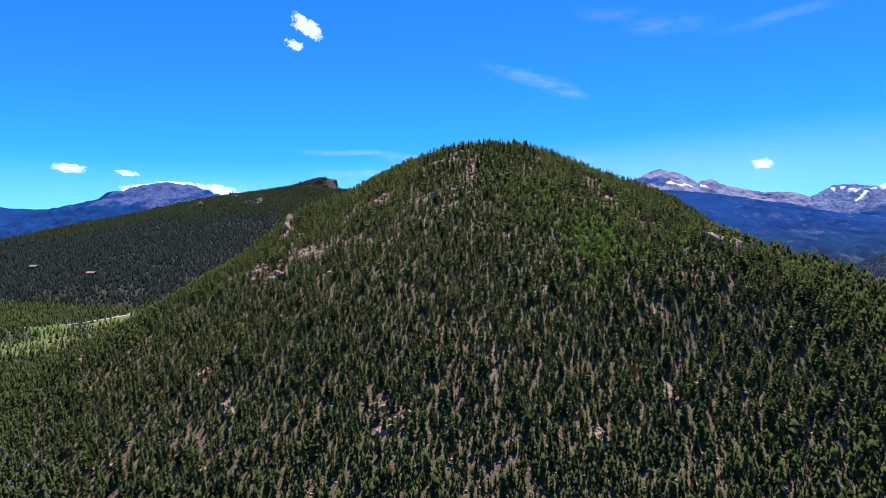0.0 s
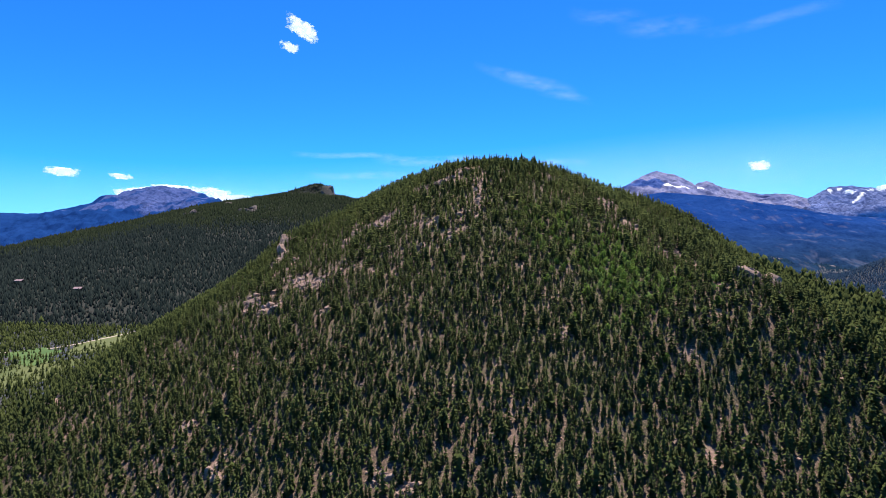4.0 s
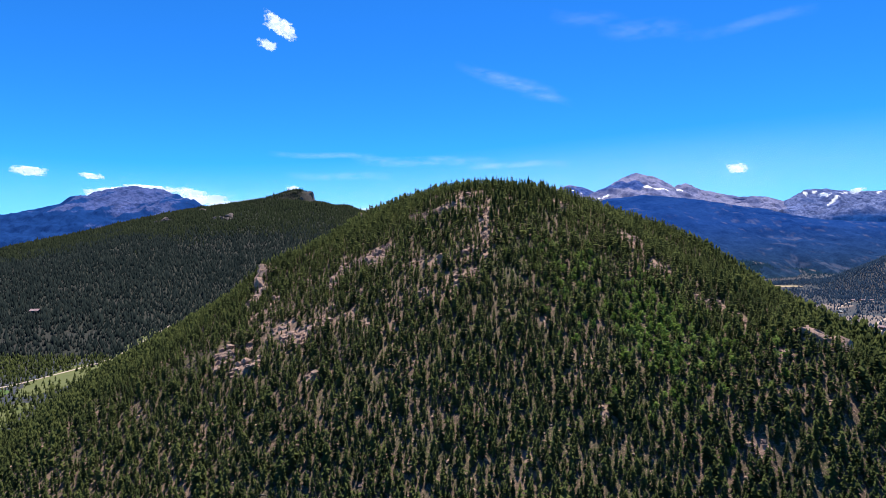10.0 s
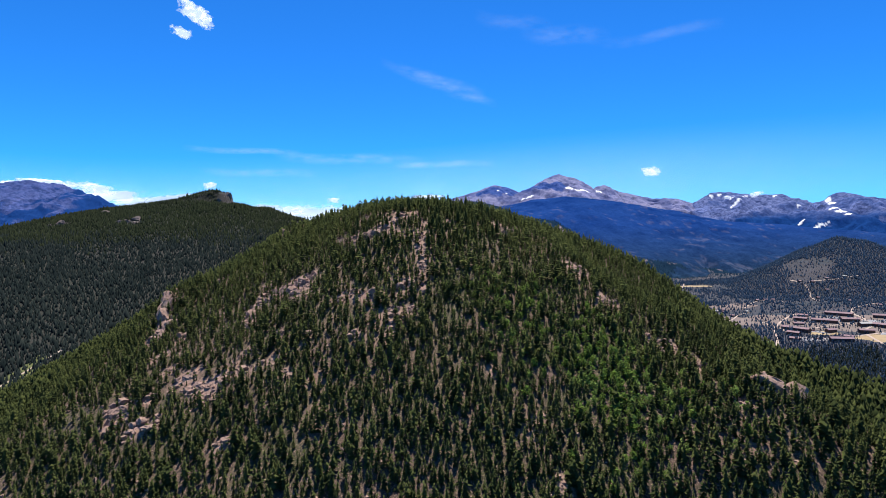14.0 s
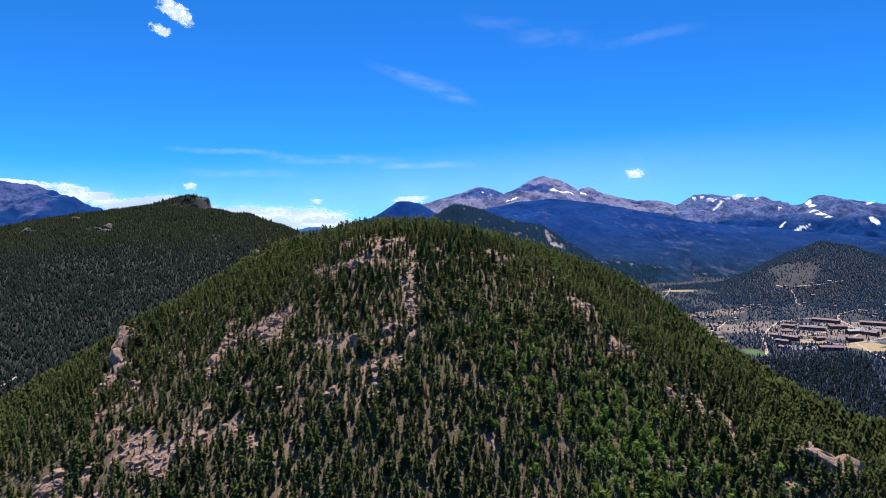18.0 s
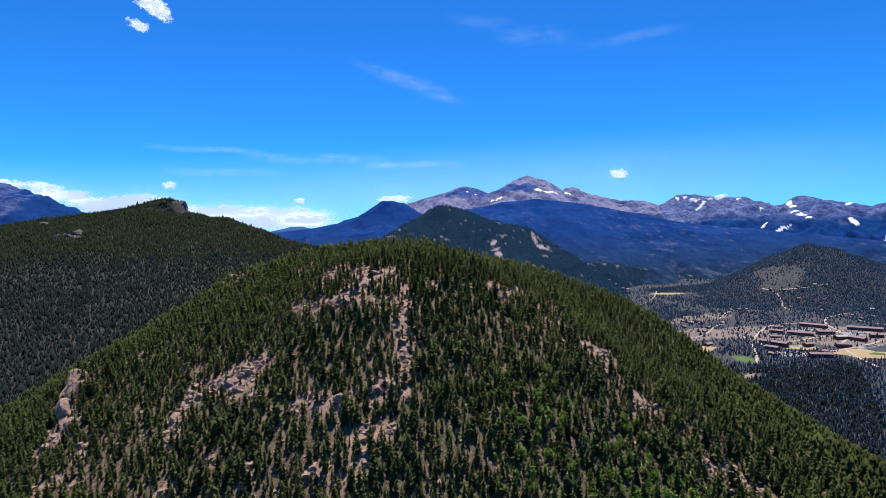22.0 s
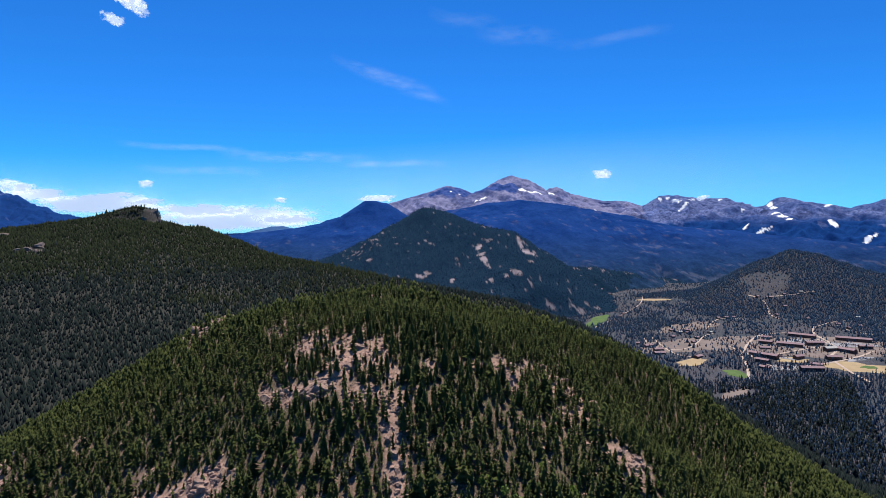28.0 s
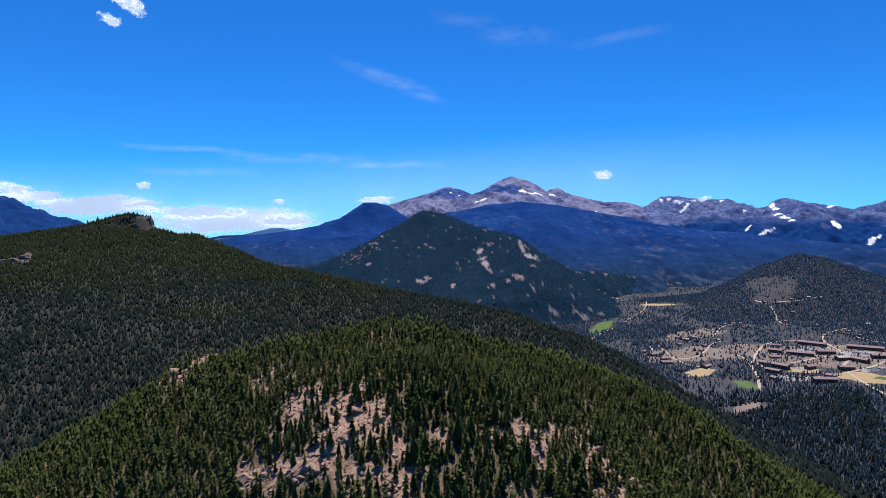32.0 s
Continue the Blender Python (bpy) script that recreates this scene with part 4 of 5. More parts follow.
# outcrops that stand out as steps and faces in the slope
for x, y, size in [(-31, 347, 6), (-35, 343, 6), (-41, 345, 6), (-49, 349, 6), (-54, 342, 6), (-53, 336, 5), (-104, 394, 7), (-100, 374, 7), (-97, 368, 6), (-100, 361, 6), (-106, 408, 7), (-97, 305, 5), (-93, 300, 5), (-92, 295, 4),
                   (-72, 305, 4), (-66, 296, 4.5), (9, 313, 4.5), (4, 295, 5), (12, 296, 4), (2, 358, 5.5), (6, 363, 5), (-3, 358, 4.5), (-10, 361, 4.5), (-46, 476, 6), (-52, 468, 5), (-43, 464, 5), (117, 240, 6), (124, 239, 5), (131, 244, 5), (110, 243, 5),
                   (99, 271, 4), (106, 268, 4), (89, 349, 4), (92, 340, 4), (94, 331, 4), (-92, 223, 4.5), (-73, 200, 4.5), (-187, 293, 5)]:
    for k in range(5):
        a, d = rng.uniform(0, 6.28), size * (0.15 + 0.75 * rng.random())
        boulder(float(x + d * math.cos(a)), float(y + 0.7 * d * math.sin(a)), float(size * rng.uniform(0.22, 0.45)), float(rng.uniform(0.55, 1.0)), "fractured block of a pinkish grey granite outcrop", sink=0.3)
for x, y, size in [(85, 358, 4), (90, 346, 4), (92, 334, 3.5), (20, 366, 3), (15, 373, 3), (-78, 286, 4), (22, 360, 3)]:
    boulder(x, y, size, 0.35, "low slab of pale pink granite", sink=0.3)
# small broken stone on the bare ground
STONES = []
for k in range(8):
    r = np.random.default_rng(500 + k)
    p = np.array([(-1, -1, -.5), (1, -1, -.5), (1, 1, -.5), (-1, 1, -.5), (-.7, -.8, .5), (.8, -.7, .6), (.7, .8, .45), (-.8, .7, .55)]) * 0.5 + r.normal(0, 0.12, (8, 3))
    q = np.array([(4, 5, 6), (4, 6, 7), (0, 1, 5), (0, 5, 4), (1, 2, 6), (1, 6, 5), (2, 3, 7), (2, 7, 6), (3, 0, 4), (3, 4, 7)])
    STONES.append((p * (1, 1, 0.8), q))
px_, py_ = jitter(-200, 170, 150, 500, 1.25, rng)
keep = rng.random(len(px_)) < 0.50 * step(0.2, 0.8, rocky(px_, py_)) + 0.07
px_, py_ = px_[keep], py_[keep]
v, f, t = spread(STONES, px_, py_, z_hill(px_, py_) + 0.05, rng.lognormal(-0.45, 0.5, len(px_)).clip(0.25, 2.2), rng)
tagged(mesh_object("broken_stone", v, f, M_ROCK, {"tint": t}, False), "broken pink granite stones strewn over bare ground", "stones", kind="stuff")
# angular blocks of the outcrops
CRAGS = []
for k in range(6):
    r = np.random.default_rng(560 + k)
    bm = bmesh.new()
    bmesh.ops.create_icosphere(bm, subdivisions=2, radius=0.6)
    p = np.array([tuple(w.co) for w in bm.verts])
    bm.verts.index_update()
    q = np.array([[w.index for w in face.verts] for face in bm.faces])
    bm.free()
    for _ in range(9):
        d = r.normal(0, 1, 3) * (1, 1, 0.8)
        d /= np.linalg.norm(d)
        over = p @ d - r.uniform(0.22, 0.42)
        p = p - np.outer(over.clip(0, None), d)
    p = (p + r.normal(0, 0.035, p.shape)) * (1.2, 1.2, 0.95)
    CRAGS.append((p, q))
px_, py_ = jitter(-210, 210, 150, 500, 1.6, rng)
keep = rng.random(len(px_)) < (0.6 - 0.38 * step(345, 365, py_) * step(-20, -8, px_)) * step(0.35, 0.9, rocky(px_, py_) + 0.7 * fbm(px_, py_, 8, 3, 91))
px_, py_ = px_[keep], py_[keep]
size = rng.lognormal(0.15, 0.55, len(px_)).clip(0.5, 3.6)
v, f, t = spread(CRAGS, px_, py_, z_hill(px_, py_) + 0.10 * size, size, rng)
tagged(mesh_object("outcrop_rock", v, f, M_ROCK, {"tint": t}, False), "fractured pinkish grey granite outcrops breaking through the slope", "outcrop", kind="stuff")
# the crag at the hill's shoulder
for x, y, size, tall, turn in [(-93, 223, 3.0, 2.4, 0.3), (-90, 220, 2.6, 2.0, 1.1), (-74, 200, 3.0, 2.4, 0.8), (-71, 197, 2.6, 2.0, 2.0), (-187, 293, 3.6, 2.6, 0.5), (-183, 291, 3.0, 2.2, 1.4), (-45, 477, 7.0, 6.0, 0.2), (-51, 472, 6.6, 5.4, 0.8), (-55, 463, 5.0, 4.0, 1.7),
                               (-41, 468, 4.4, 3.8, 2.4), (-37, 462, 3.4, 2.6, 0.4), (118, 239, 6.4, 4.6, 0.4), (125, 238, 5.6, 4.2, 1.2), (111, 242, 4.6, 3.6, 2.1), (132, 243, 5.0, 3.6, 0.7), (-105, 398, 5.6, 8.0, 0.6), (-102, 387, 5.2, 8.0, 1.5), (-100, 377, 5.0, 7.0, 2.6),
                               (-97, 367, 4.4, 5.4, 0.2), (-32, 346, 3.4, 3.0, 0.2), (-37, 343, 3.4, 2.8, 1.0), (-49, 347, 3.6, 3.2, 0.5), (-54, 339, 3.2, 2.8, 2.2), (2, 357, 3.6, 2.4, 0.4), (7, 361, 3.2, 2.2, 1.3), (-5, 358, 3.0, 2.0, 2.5)]:
    boulder(x, y, size, 1.0, "tall cracked crag of pinkish grey granite on the hill", None, 0.25, tall, turn)
# cliffs on the long ridge
def cliff_mesh(seed, lean, mat):
    """A block of cliff of size 1: sheer and cracked round its sides, its top falling off to one side."""
    bm = bmesh.new()
    bmesh.ops.create_cube(bm, size=1.0)
    bmesh.ops.subdivide_edges(bm, edges=bm.edges[:], cuts=13, use_grid_fill=True)
    for v in bm.verts:
        p = v.co.copy()
        at = Vector((p.x * 3.2, p.y * 3.2, p.z * 2.2 + seed))
        crack = noise.fractal(at, 0.8, 2.0, 3)
        cleft = 0.5 - abs(noise.noise(at * 1.9 + Vector((seed, 0, 0))))
        top = max(0.0, p.z + 0.5)
        q = 1 - 0.42 * top ** 1.6 - 0.16 * max(0.0, cleft - 0.2) * 4
        v.co = Vector((p.x * q + 0.16 * crack, p.y * q + 0.16 * crack, p.z + lean * top * p.x + 0.12 * crack * top - 0.35 * top * (p.x * p.x + p.y * p.y)))
    me = bpy.data.meshes.new("cliff")
    bm.to_mesh(me)
    bm.free()
    me.materials.append(mat)
    return me


for x, y, wide, deep, low, high_, turn, lean in [(-252, 1302, 26, 28, 118, 166, 14, 0.10), (-269, 1301, 24, 20, 120, 160, -5, 0.16), (-477, 1110, 19, 19, 70, 98, 20, 0.2)]:
    ob = new("cliff", cliff_mesh(int(-x), lean, M_DARK_ROCK))
    ob.matrix_world = Matrix.LocRotScale((x, y, (low + high_) / 2), Euler((0, 0, radians(turn))), (wide, deep, high_ - low))
    tagged(ob, "sheer dark weathered granite cliff on the forested ridge", "cliff", "cliffs of the ridge")
for x, y, size, tall, turn in [(-243, 1292, 6, 7, 2.0), (-262, 1286, 7, 8, 0.5), (-486, 1104, 7, 8, 1.0), (-467, 1106, 7, 7, 1.7),
                               (-356, 1110, 10, 9, 0.2), (-366, 1095, 10, 8, 0.8), (-374, 1085, 10, 7, 1.3), (-350, 1084, 8, 6, 2.2), (-441, 1205, 9, 6, 0.6), (-156, 1276, 6, 6, 0.4), (-124, 1232, 6, 5, 0.4), (-106, 1208, 5, 4, 0.9)]:
    boulder(x, y, size, 1.0, "dark weathered granite cliff block on the ridge crest", dark_rocks[int(abs(x)) % 4], 0.3, tall, turn)["group"] = "cliffs of the ridge"


# large outcrops of the hill, each one sheer on its lower side
for x, y, wide, deep, tall, turn, lean in [(-46, 474, 26, 18, 22, 8, 0.3), (-105, 394, 12, 20, 22, 8, 0.1), (-100, 374, 11, 18, 20, 14, 0.1), (-97, 361, 9, 12, 16, 30, 0.1), (118, 241, 16, 12, 14, -6, -0.2), (131, 243, 15, 11, 13, 12, -0.2),
                                           (0, 358, 14, 8, 9, 10, 0.1), (-95, 303, 12, 10, 12, 10, 0.1), (-91, 222, 8, 6, 8, 20, 0.2), (-73, 200, 8, 6, 8, 0, 0.2)]:
    top = float(z_hill(np.array(float(x)), np.array(float(y)))) + 1.6
    ob = new("outcrop", cliff_mesh(int(abs(x)) + 7, lean, M_ROCK))
    ob.matrix_world = Matrix.LocRotScale((x, y, top - tall / 2), Euler((0, 0, radians(turn))), (wide, deep, tall))
    tagged(ob, "cracked pinkish grey granite outcrop breaking out of the slope", "outcrop", "outcrops of the hill")


# ---- dead standing trees and fallen logs
SNAGS = [snag(np.random.default_rng(60 + k)) for k in range(6)]
snag_data = [plain_mesh("dead_tree", v, f, M_DEAD, 0.2 + 0.12 * k) for k, (v, f) in enumerate(SNAGS)]
sx, sy = jitter(-230, 230, 120, 440, 4.2, rng)
keep = (z_hill(sx, sy) > z_valley(sx, sy)) & (rng.random(len(sx)) < 0.12 + 0.45 * step(0.2, 0.5, rocky(sx, sy)))
sx, sy = sx[keep], sy[keep]
near = (sx > -30) & (sx < 110) & (sy > 300) & (sy < 395)
for n, i in enumerate(np.nonzero(near)[0][:120]):
    ob = new("dead_tree", snag_data[n % 6])
    h = float(rng.uniform(2.0, 4.2))
    ob.matrix_world = Matrix.LocRotScale((float(sx[i]), float(sy[i]), float(z_land(sx[i], sy[i]))), Euler((float(rng.normal(0, 0.08)), float(rng.normal(0, 0.08)), float(rng.uniform(0, 6)))), (h * 1.1, h * 1.1, h))
    tagged(ob, "bare grey standing dead tree with broken branches", "dead tree", "dead trees on the slope")
far_snag = ~near
v, f, t = spread(SNAGS, sx[far_snag], sy[far_snag], z_land(sx[far_snag], sy[far_snag]), rng.uniform(1.8, 4.4, int(far_snag.sum())), rng)
tagged(mesh_object("dead_trees", v, f, M_DEAD, {"tint": t}, False), "grey standing dead trees scattered through the forest", "dead trees", kind="stuff")


TRUNKS = [snag(np.random.default_rng(80 + k), 0.024, 2) for k in range(4)]
dx, dy = jitter(-620, 330, 470, 1150, 6.0, rng)
bare_wood = step(0.0, 0.5, fbm(dx, dy, 130, 3, 48) + 0.25)
keep = (z_left(dx, dy) > np.maximum(z_valley(dx, dy) - 1, z_hill(dx, dy))) & (rng.random(len(dx)) < 0.22 * bare_wood) & (np.abs(dx) < 0.86 * dy)
dx, dy = dx[keep], dy[keep]
v, f, t = spread(TRUNKS, dx, dy, z_land(dx, dy), rng.uniform(3.0, 6.0, len(dx)), rng)
tagged(mesh_object("dead_trees", v, f, M_DEAD, {"tint": t}, False), "bleached dead trunks standing in the ridge forest", "dead trees", kind="stuff")


def log_mesh(seed):
    r = random.Random(seed)
    v, f = [], []
    for k in range(5):
        t = k / 4
        rad = 0.11 * (1.1 - 0.8 * t)
        for q in range(6):
            v.append((rad * math.cos(q * 1.047), (t - 0.5) * 5, rad * math.sin(q * 1.047) + 0.12 * math.sin(2 * t)))
        if k:
            for q in range(6):
                a, b = 6 * (k - 1) + q, 6 * (k - 1) + (q + 1) % 6
                f.append((a, a + 6, b + 6, b))
    for _ in range(4):
        y, a, n = r.uniform(-1.5, 2), r.uniform(0, 3.1), len(v)
        v += [(0.03, y, 0.1), (-0.03, y, 0.1), (0.9 * math.cos(a) * 0.8, y + 0.5, 0.9 * math.sin(a) * 0.8)]
        f.append((n, n + 1, n + 2))
    return v, f


log_data = [plain_mesh("log", *log_mesh(k), M_DEAD, 0.55 + 0.1 * k) for k in range(4)]
gx2, gy2 = jitter(-120, 150, 150, 400, 15, rng)
for n in range(len(gx2)):
    x, y = float(gx2[n]), float(gy2[n])
    if rng.random() > 0.75:
        continue
    ob = new("fallen_log", log_data[n % 4])
    a = float(rng.uniform(0, 6.28))
    e = 2.0
    zc, zu = float(z_land(x, y)), float(z_land(x - e * math.sin(a), y + e * math.cos(a)))
    zd = float(z_land(x + e * math.sin(a), y - e * math.cos(a)))
    ob.matrix_world = pose(x, y, max(zc, (zu + zd) / 2) + 0.06) @ Matrix.Rotation(a, 4, "Z") @ Matrix.Rotation(math.atan2(zu - zd, 2 * e), 4, "X")
    tagged(ob, "bleached grey fallen log lying on the slope", "log", "fallen logs")

# ---- shrubs and young aspens
def shrub(seed, n=70, blade=0.09, slim=1.0):
    """A loose ball of small leaf blades."""
    r = np.random.default_rng(seed)
    v, f = [], []
    for _ in range(n):
        d = r.normal(0, 1, 3)
        d /= np.linalg.norm(d)
        c = d * r.uniform(0.35, 1.0) * (0.5 * slim, 0.5 * slim, 0.42) + (0, 0, 0.42)
        u, w = r.normal(0, blade, 3), r.normal(0, blade, 3)
        i = len(v)
        v += [tuple(c - u), tuple(c + u + w), tuple(c - w)]
        f.append((i, i + 1, i + 2))
    return np.array(v), np.array(f)


M_LEAF = mat_needles("broad_leaves", (0.10, 0.16, 0.035), (0.17, 0.25, 0.055), (0.25, 0.33, 0.10), 0.35)
SHRUBS = [shrub(400 + k, 16, 0.17) for k in range(8)]
ASPENS = [shrub(420 + k, 110, 0.055, 0.62) for k in range(6)]
ax, ay = jitter(20, 130, 190, 340, 2.1, rng)
g = aspen_zone(ax, ay)
keep = rng.random(len(ax)) < 0.75 * g
ax, ay = ax[keep], ay[keep]
v, f, t = spread(ASPENS, ax, ay, z_land(ax, ay) - 0.2, rng.uniform(2.4, 5.0, len(ax)), rng)
tagged(mesh_object("aspen_thicket", v, f, M_LEAF, {"tint": t}, False), "bright green thicket of young aspens in a gully", "aspens", kind="stuff")
TUFTS = [shrub(440 + k, 11) for k in range(6)]
ax, ay = jitter(-230, 230, 80, 430, 2.3, rng)
keep = (z_hill(ax, ay) > z_valley(ax, ay)) & (np.abs(ax) < 0.84 * ay) & (rng.random(len(ax)) < 0.30)
ax, ay = ax[keep], ay[keep]
v, f, t = spread(TUFTS, ax, ay, z_land(ax, ay) - 0.12, rng.uniform(0.5, 1.3, len(ax)), rng)
tagged(mesh_object("dry_brush", v, f, mat_needles("dry_brush", (0.10, 0.08, 0.055), (0.16, 0.14, 0.085), (0.24, 0.20, 0.15)), {"tint": t}, False), "dry grass and grey brush between the trees", "brush", kind="stuff")
ax, ay = jitter(-260, 260, 60, 440, 3.3, rng)
keep = (z_hill(ax, ay) > z_valley(ax, ay)) & (np.abs(ax) < 0.84 * ay + 12) & (rng.random(len(ax)) < 0.42)
ax, ay = ax[keep], ay[keep]
v, f, t = spread(SHRUBS, ax, ay, z_land(ax, ay) - 0.15, rng.uniform(0.6, 1.5, len(ax)), rng)
tagged(mesh_object("low_shrubs", v, f, mat_needles("juniper", (0.05, 0.07, 0.025), (0.085, 0.11, 0.035), (0.13, 0.14, 0.05)), {"tint": t}, False), "low green shrubs between the trees", "shrubs", kind="stuff")


ax, ay = jitter(-240, 260, 80, 440, 2.9, rng)
keep = (z_hill(ax, ay) > z_valley(ax, ay)) & (np.abs(ax) < 0.84 * ay + 12) & (rng.random(len(ax)) < 0.55 - 0.4 * step(0.3, 0.8, rocky(ax, ay)))
ax, ay = ax[keep], ay[keep]
forest("young_conifers", FAR_TREES, ax, ay, rng.uniform(0.9, 2.4, len(ax)), M_PINE, "young conifers and saplings under the taller trees")


# ---------------- valley: roads, fields, lodges, cars ----------------
def flat_material(name, a, b, scale):
    m, nt, p = material(name)
    nt.links.new(ramp(nt, tex(nt, scale, 6, 0.7), [(0.3, a), (0.7, b)]), p.inputs["Base Color"])
    return m


M_DIRT = flat_material("packed_dirt", (0.29, 0.225, 0.19), (0.42, 0.34, 0.29), 0.15)
M_ASPHALT = flat_material("worn_asphalt", (0.17, 0.17, 0.19), (0.26, 0.26, 0.28), 0.2)
M_MEADOW = flat_material("green_meadow", (0.045, 0.088, 0.026), (0.085, 0.13, 0.042), 0.06)
M_DRY = flat_material("dry_grass", (0.24, 0.18, 0.105), (0.34, 0.26, 0.155), 0.05)
# pinkish look of grass under haze, put into its colour
M_OLIVE = flat_material("hazed_meadow", (0.110, 0.090, 0.084), (0.19, 0.152, 0.138), 0.04)


M_PASTURE = flat_material("pasture", (0.066, 0.084, 0.031), (0.115, 0.120, 0.048), 0.04)


def ribbon(points, width, mat, label, lift=0.5):
    """A road draped over the ground along a smoothed line."""
    p = np.array(points, float)
    for _ in range(3):
        q = np.empty((2 * len(p) - 2, 2))
        q[0::2], q[1::2] = 0.75 * p[:-1] + 0.25 * p[1:], 0.25 * p[:-1] + 0.75 * p[1:]
        p = np.concatenate([p[:1], q, p[-1:]])
    d = np.gradient(p, axis=0)
    n = np.stack([-d[:, 1], d[:, 0]], 1) / np.maximum(np.linalg.norm(d, axis=1), 1e-6)[:, None]
    rows = []
    for k in (-1.0, -0.3, 0.3, 1.0):
        e = p + n * width * 0.5 * k
        rows.append(np.c_[e, z_land(e[:, 0], e[:, 1]) + (lift if abs(k) < 1 else lift - 0.35)])
    v = np.stack(rows, 1).reshape(-1, 3)
    m = len(p)
    idx = np.arange(m * 4).reshape(m, 4)
    f = np.stack([idx[:-1, :-1], idx[:-1, 1:], idx[1:, 1:], idx[1:, :-1]], -1).reshape(-1, 4)[:, ::-1]
    return tagged(mesh_object("road", v, f, mat), label, "road", kind="structure")


def patch(name, cx, cy, rx, ry, turn, mat, label, lift=0.3, seed=0):
    """A field of uneven outline lying on the ground."""
    r = random.Random(seed)
    rings, n = 9, 56
    wob = [1 + 0.22 * math.sin(2 * 6.283 * k / n + seed) + 0.12 * math.sin(5 * 6.283 * k / n + 2 * seed) + r.uniform(-0.05, 0.05) for k in range(n)]
    c, s = math.cos(radians(turn)), math.sin(radians(turn))
    pts = [(cx, cy)]
    for j in range(1, rings + 1):
        for k in range(n):
            a = 6.283 * k / n
            u, w = rx * wob[k] * j / rings * math.cos(a), ry * wob[k] * j / rings * math.sin(a)
            pts.append((cx + c * u - s * w, cy + s * u + c * w))
    p = np.array(pts)
    v = np.c_[p, z_land(p[:, 0], p[:, 1]) + lift]
    v[-n:, 2] -= lift + 0.4
    tri = [(0, 1 + k, 1 + (k + 1) % n) for k in range(n)]
    for j in range(rings - 1):
        a0, b0 = 1 + j * n, 1 + (j + 1) * n
        for k in range(n):
            k2 = (k + 1) % n
            tri += [(a0 + k, b0 + k, b0 + k2), (a0 + k, b0 + k2, a0 + k2)]
    return tagged(mesh_object(name, v, np.array(tri), mat), label, "field", kind="structure")


ROADS_TOWN = [
    [(859, 1156), (853, 1122), (825, 1076), (790, 1024), (738, 967)],
    [(838, 1090), (916, 1157), (992, 1203), (1070, 1179), (1056, 1137), (1040, 1076), (1019, 1041), (962, 1011)],
    [(1141, 1207), (1083, 1156), (1060, 1105), (1019, 1041)],
    [(847, 1086), (828, 1028), (828, 992), (878, 982), (941, 982), (997, 986), (1059, 1005)],
    [(896, 1063), (937, 1064), (977, 1070), (1010, 1063)],
    [(941, 982), (910, 927), (889, 876)]]
ROADS_OUT = [
    [(757, 1291), (719, 1217), (735, 1176), (775, 1165), (829, 1201), (875, 1242), (905, 1248)],
    [(773, 1283), (750, 1226), (735, 1176)],
    [(735, 1176), (726, 1131), (740, 1109)],
    [(657, 1383), (716, 1435), (790, 1480), (896, 1566), (1008, 1664), (1077, 1769)],
    [(920, 1288), (1004, 1362), (1053, 1371), (1078, 1343)],
    [(1209, 1472), (1214, 1415), (1155, 1336), (1152, 1308)],
    [(1226, 1426), (1268, 1393), (1335, 1379)],
    [(1194, 1191), (1172, 1154), (1171, 1110), (1183, 1099)],
    [(1127, 1196), (1197, 1222), (1251, 1225)]]
for n, line in enumerate(ROADS_TOWN):
    ribbon(line, 4.8, M_DIRT, "pale tan road winding between the lodges", 0.9 + 0.04 * n)
for n, line in enumerate(ROADS_OUT):
    ribbon(line, 3.4, M_DIRT, "pale tan dirt road through the valley", 0.85 + 0.04 * n)
ribbon([(-420, 440), (-340, 436), (-300, 452), (-278, 500), (-262, 560), (-250, 610)], 2.2, M_DIRT, "narrow dirt track across the meadow", 0.75)

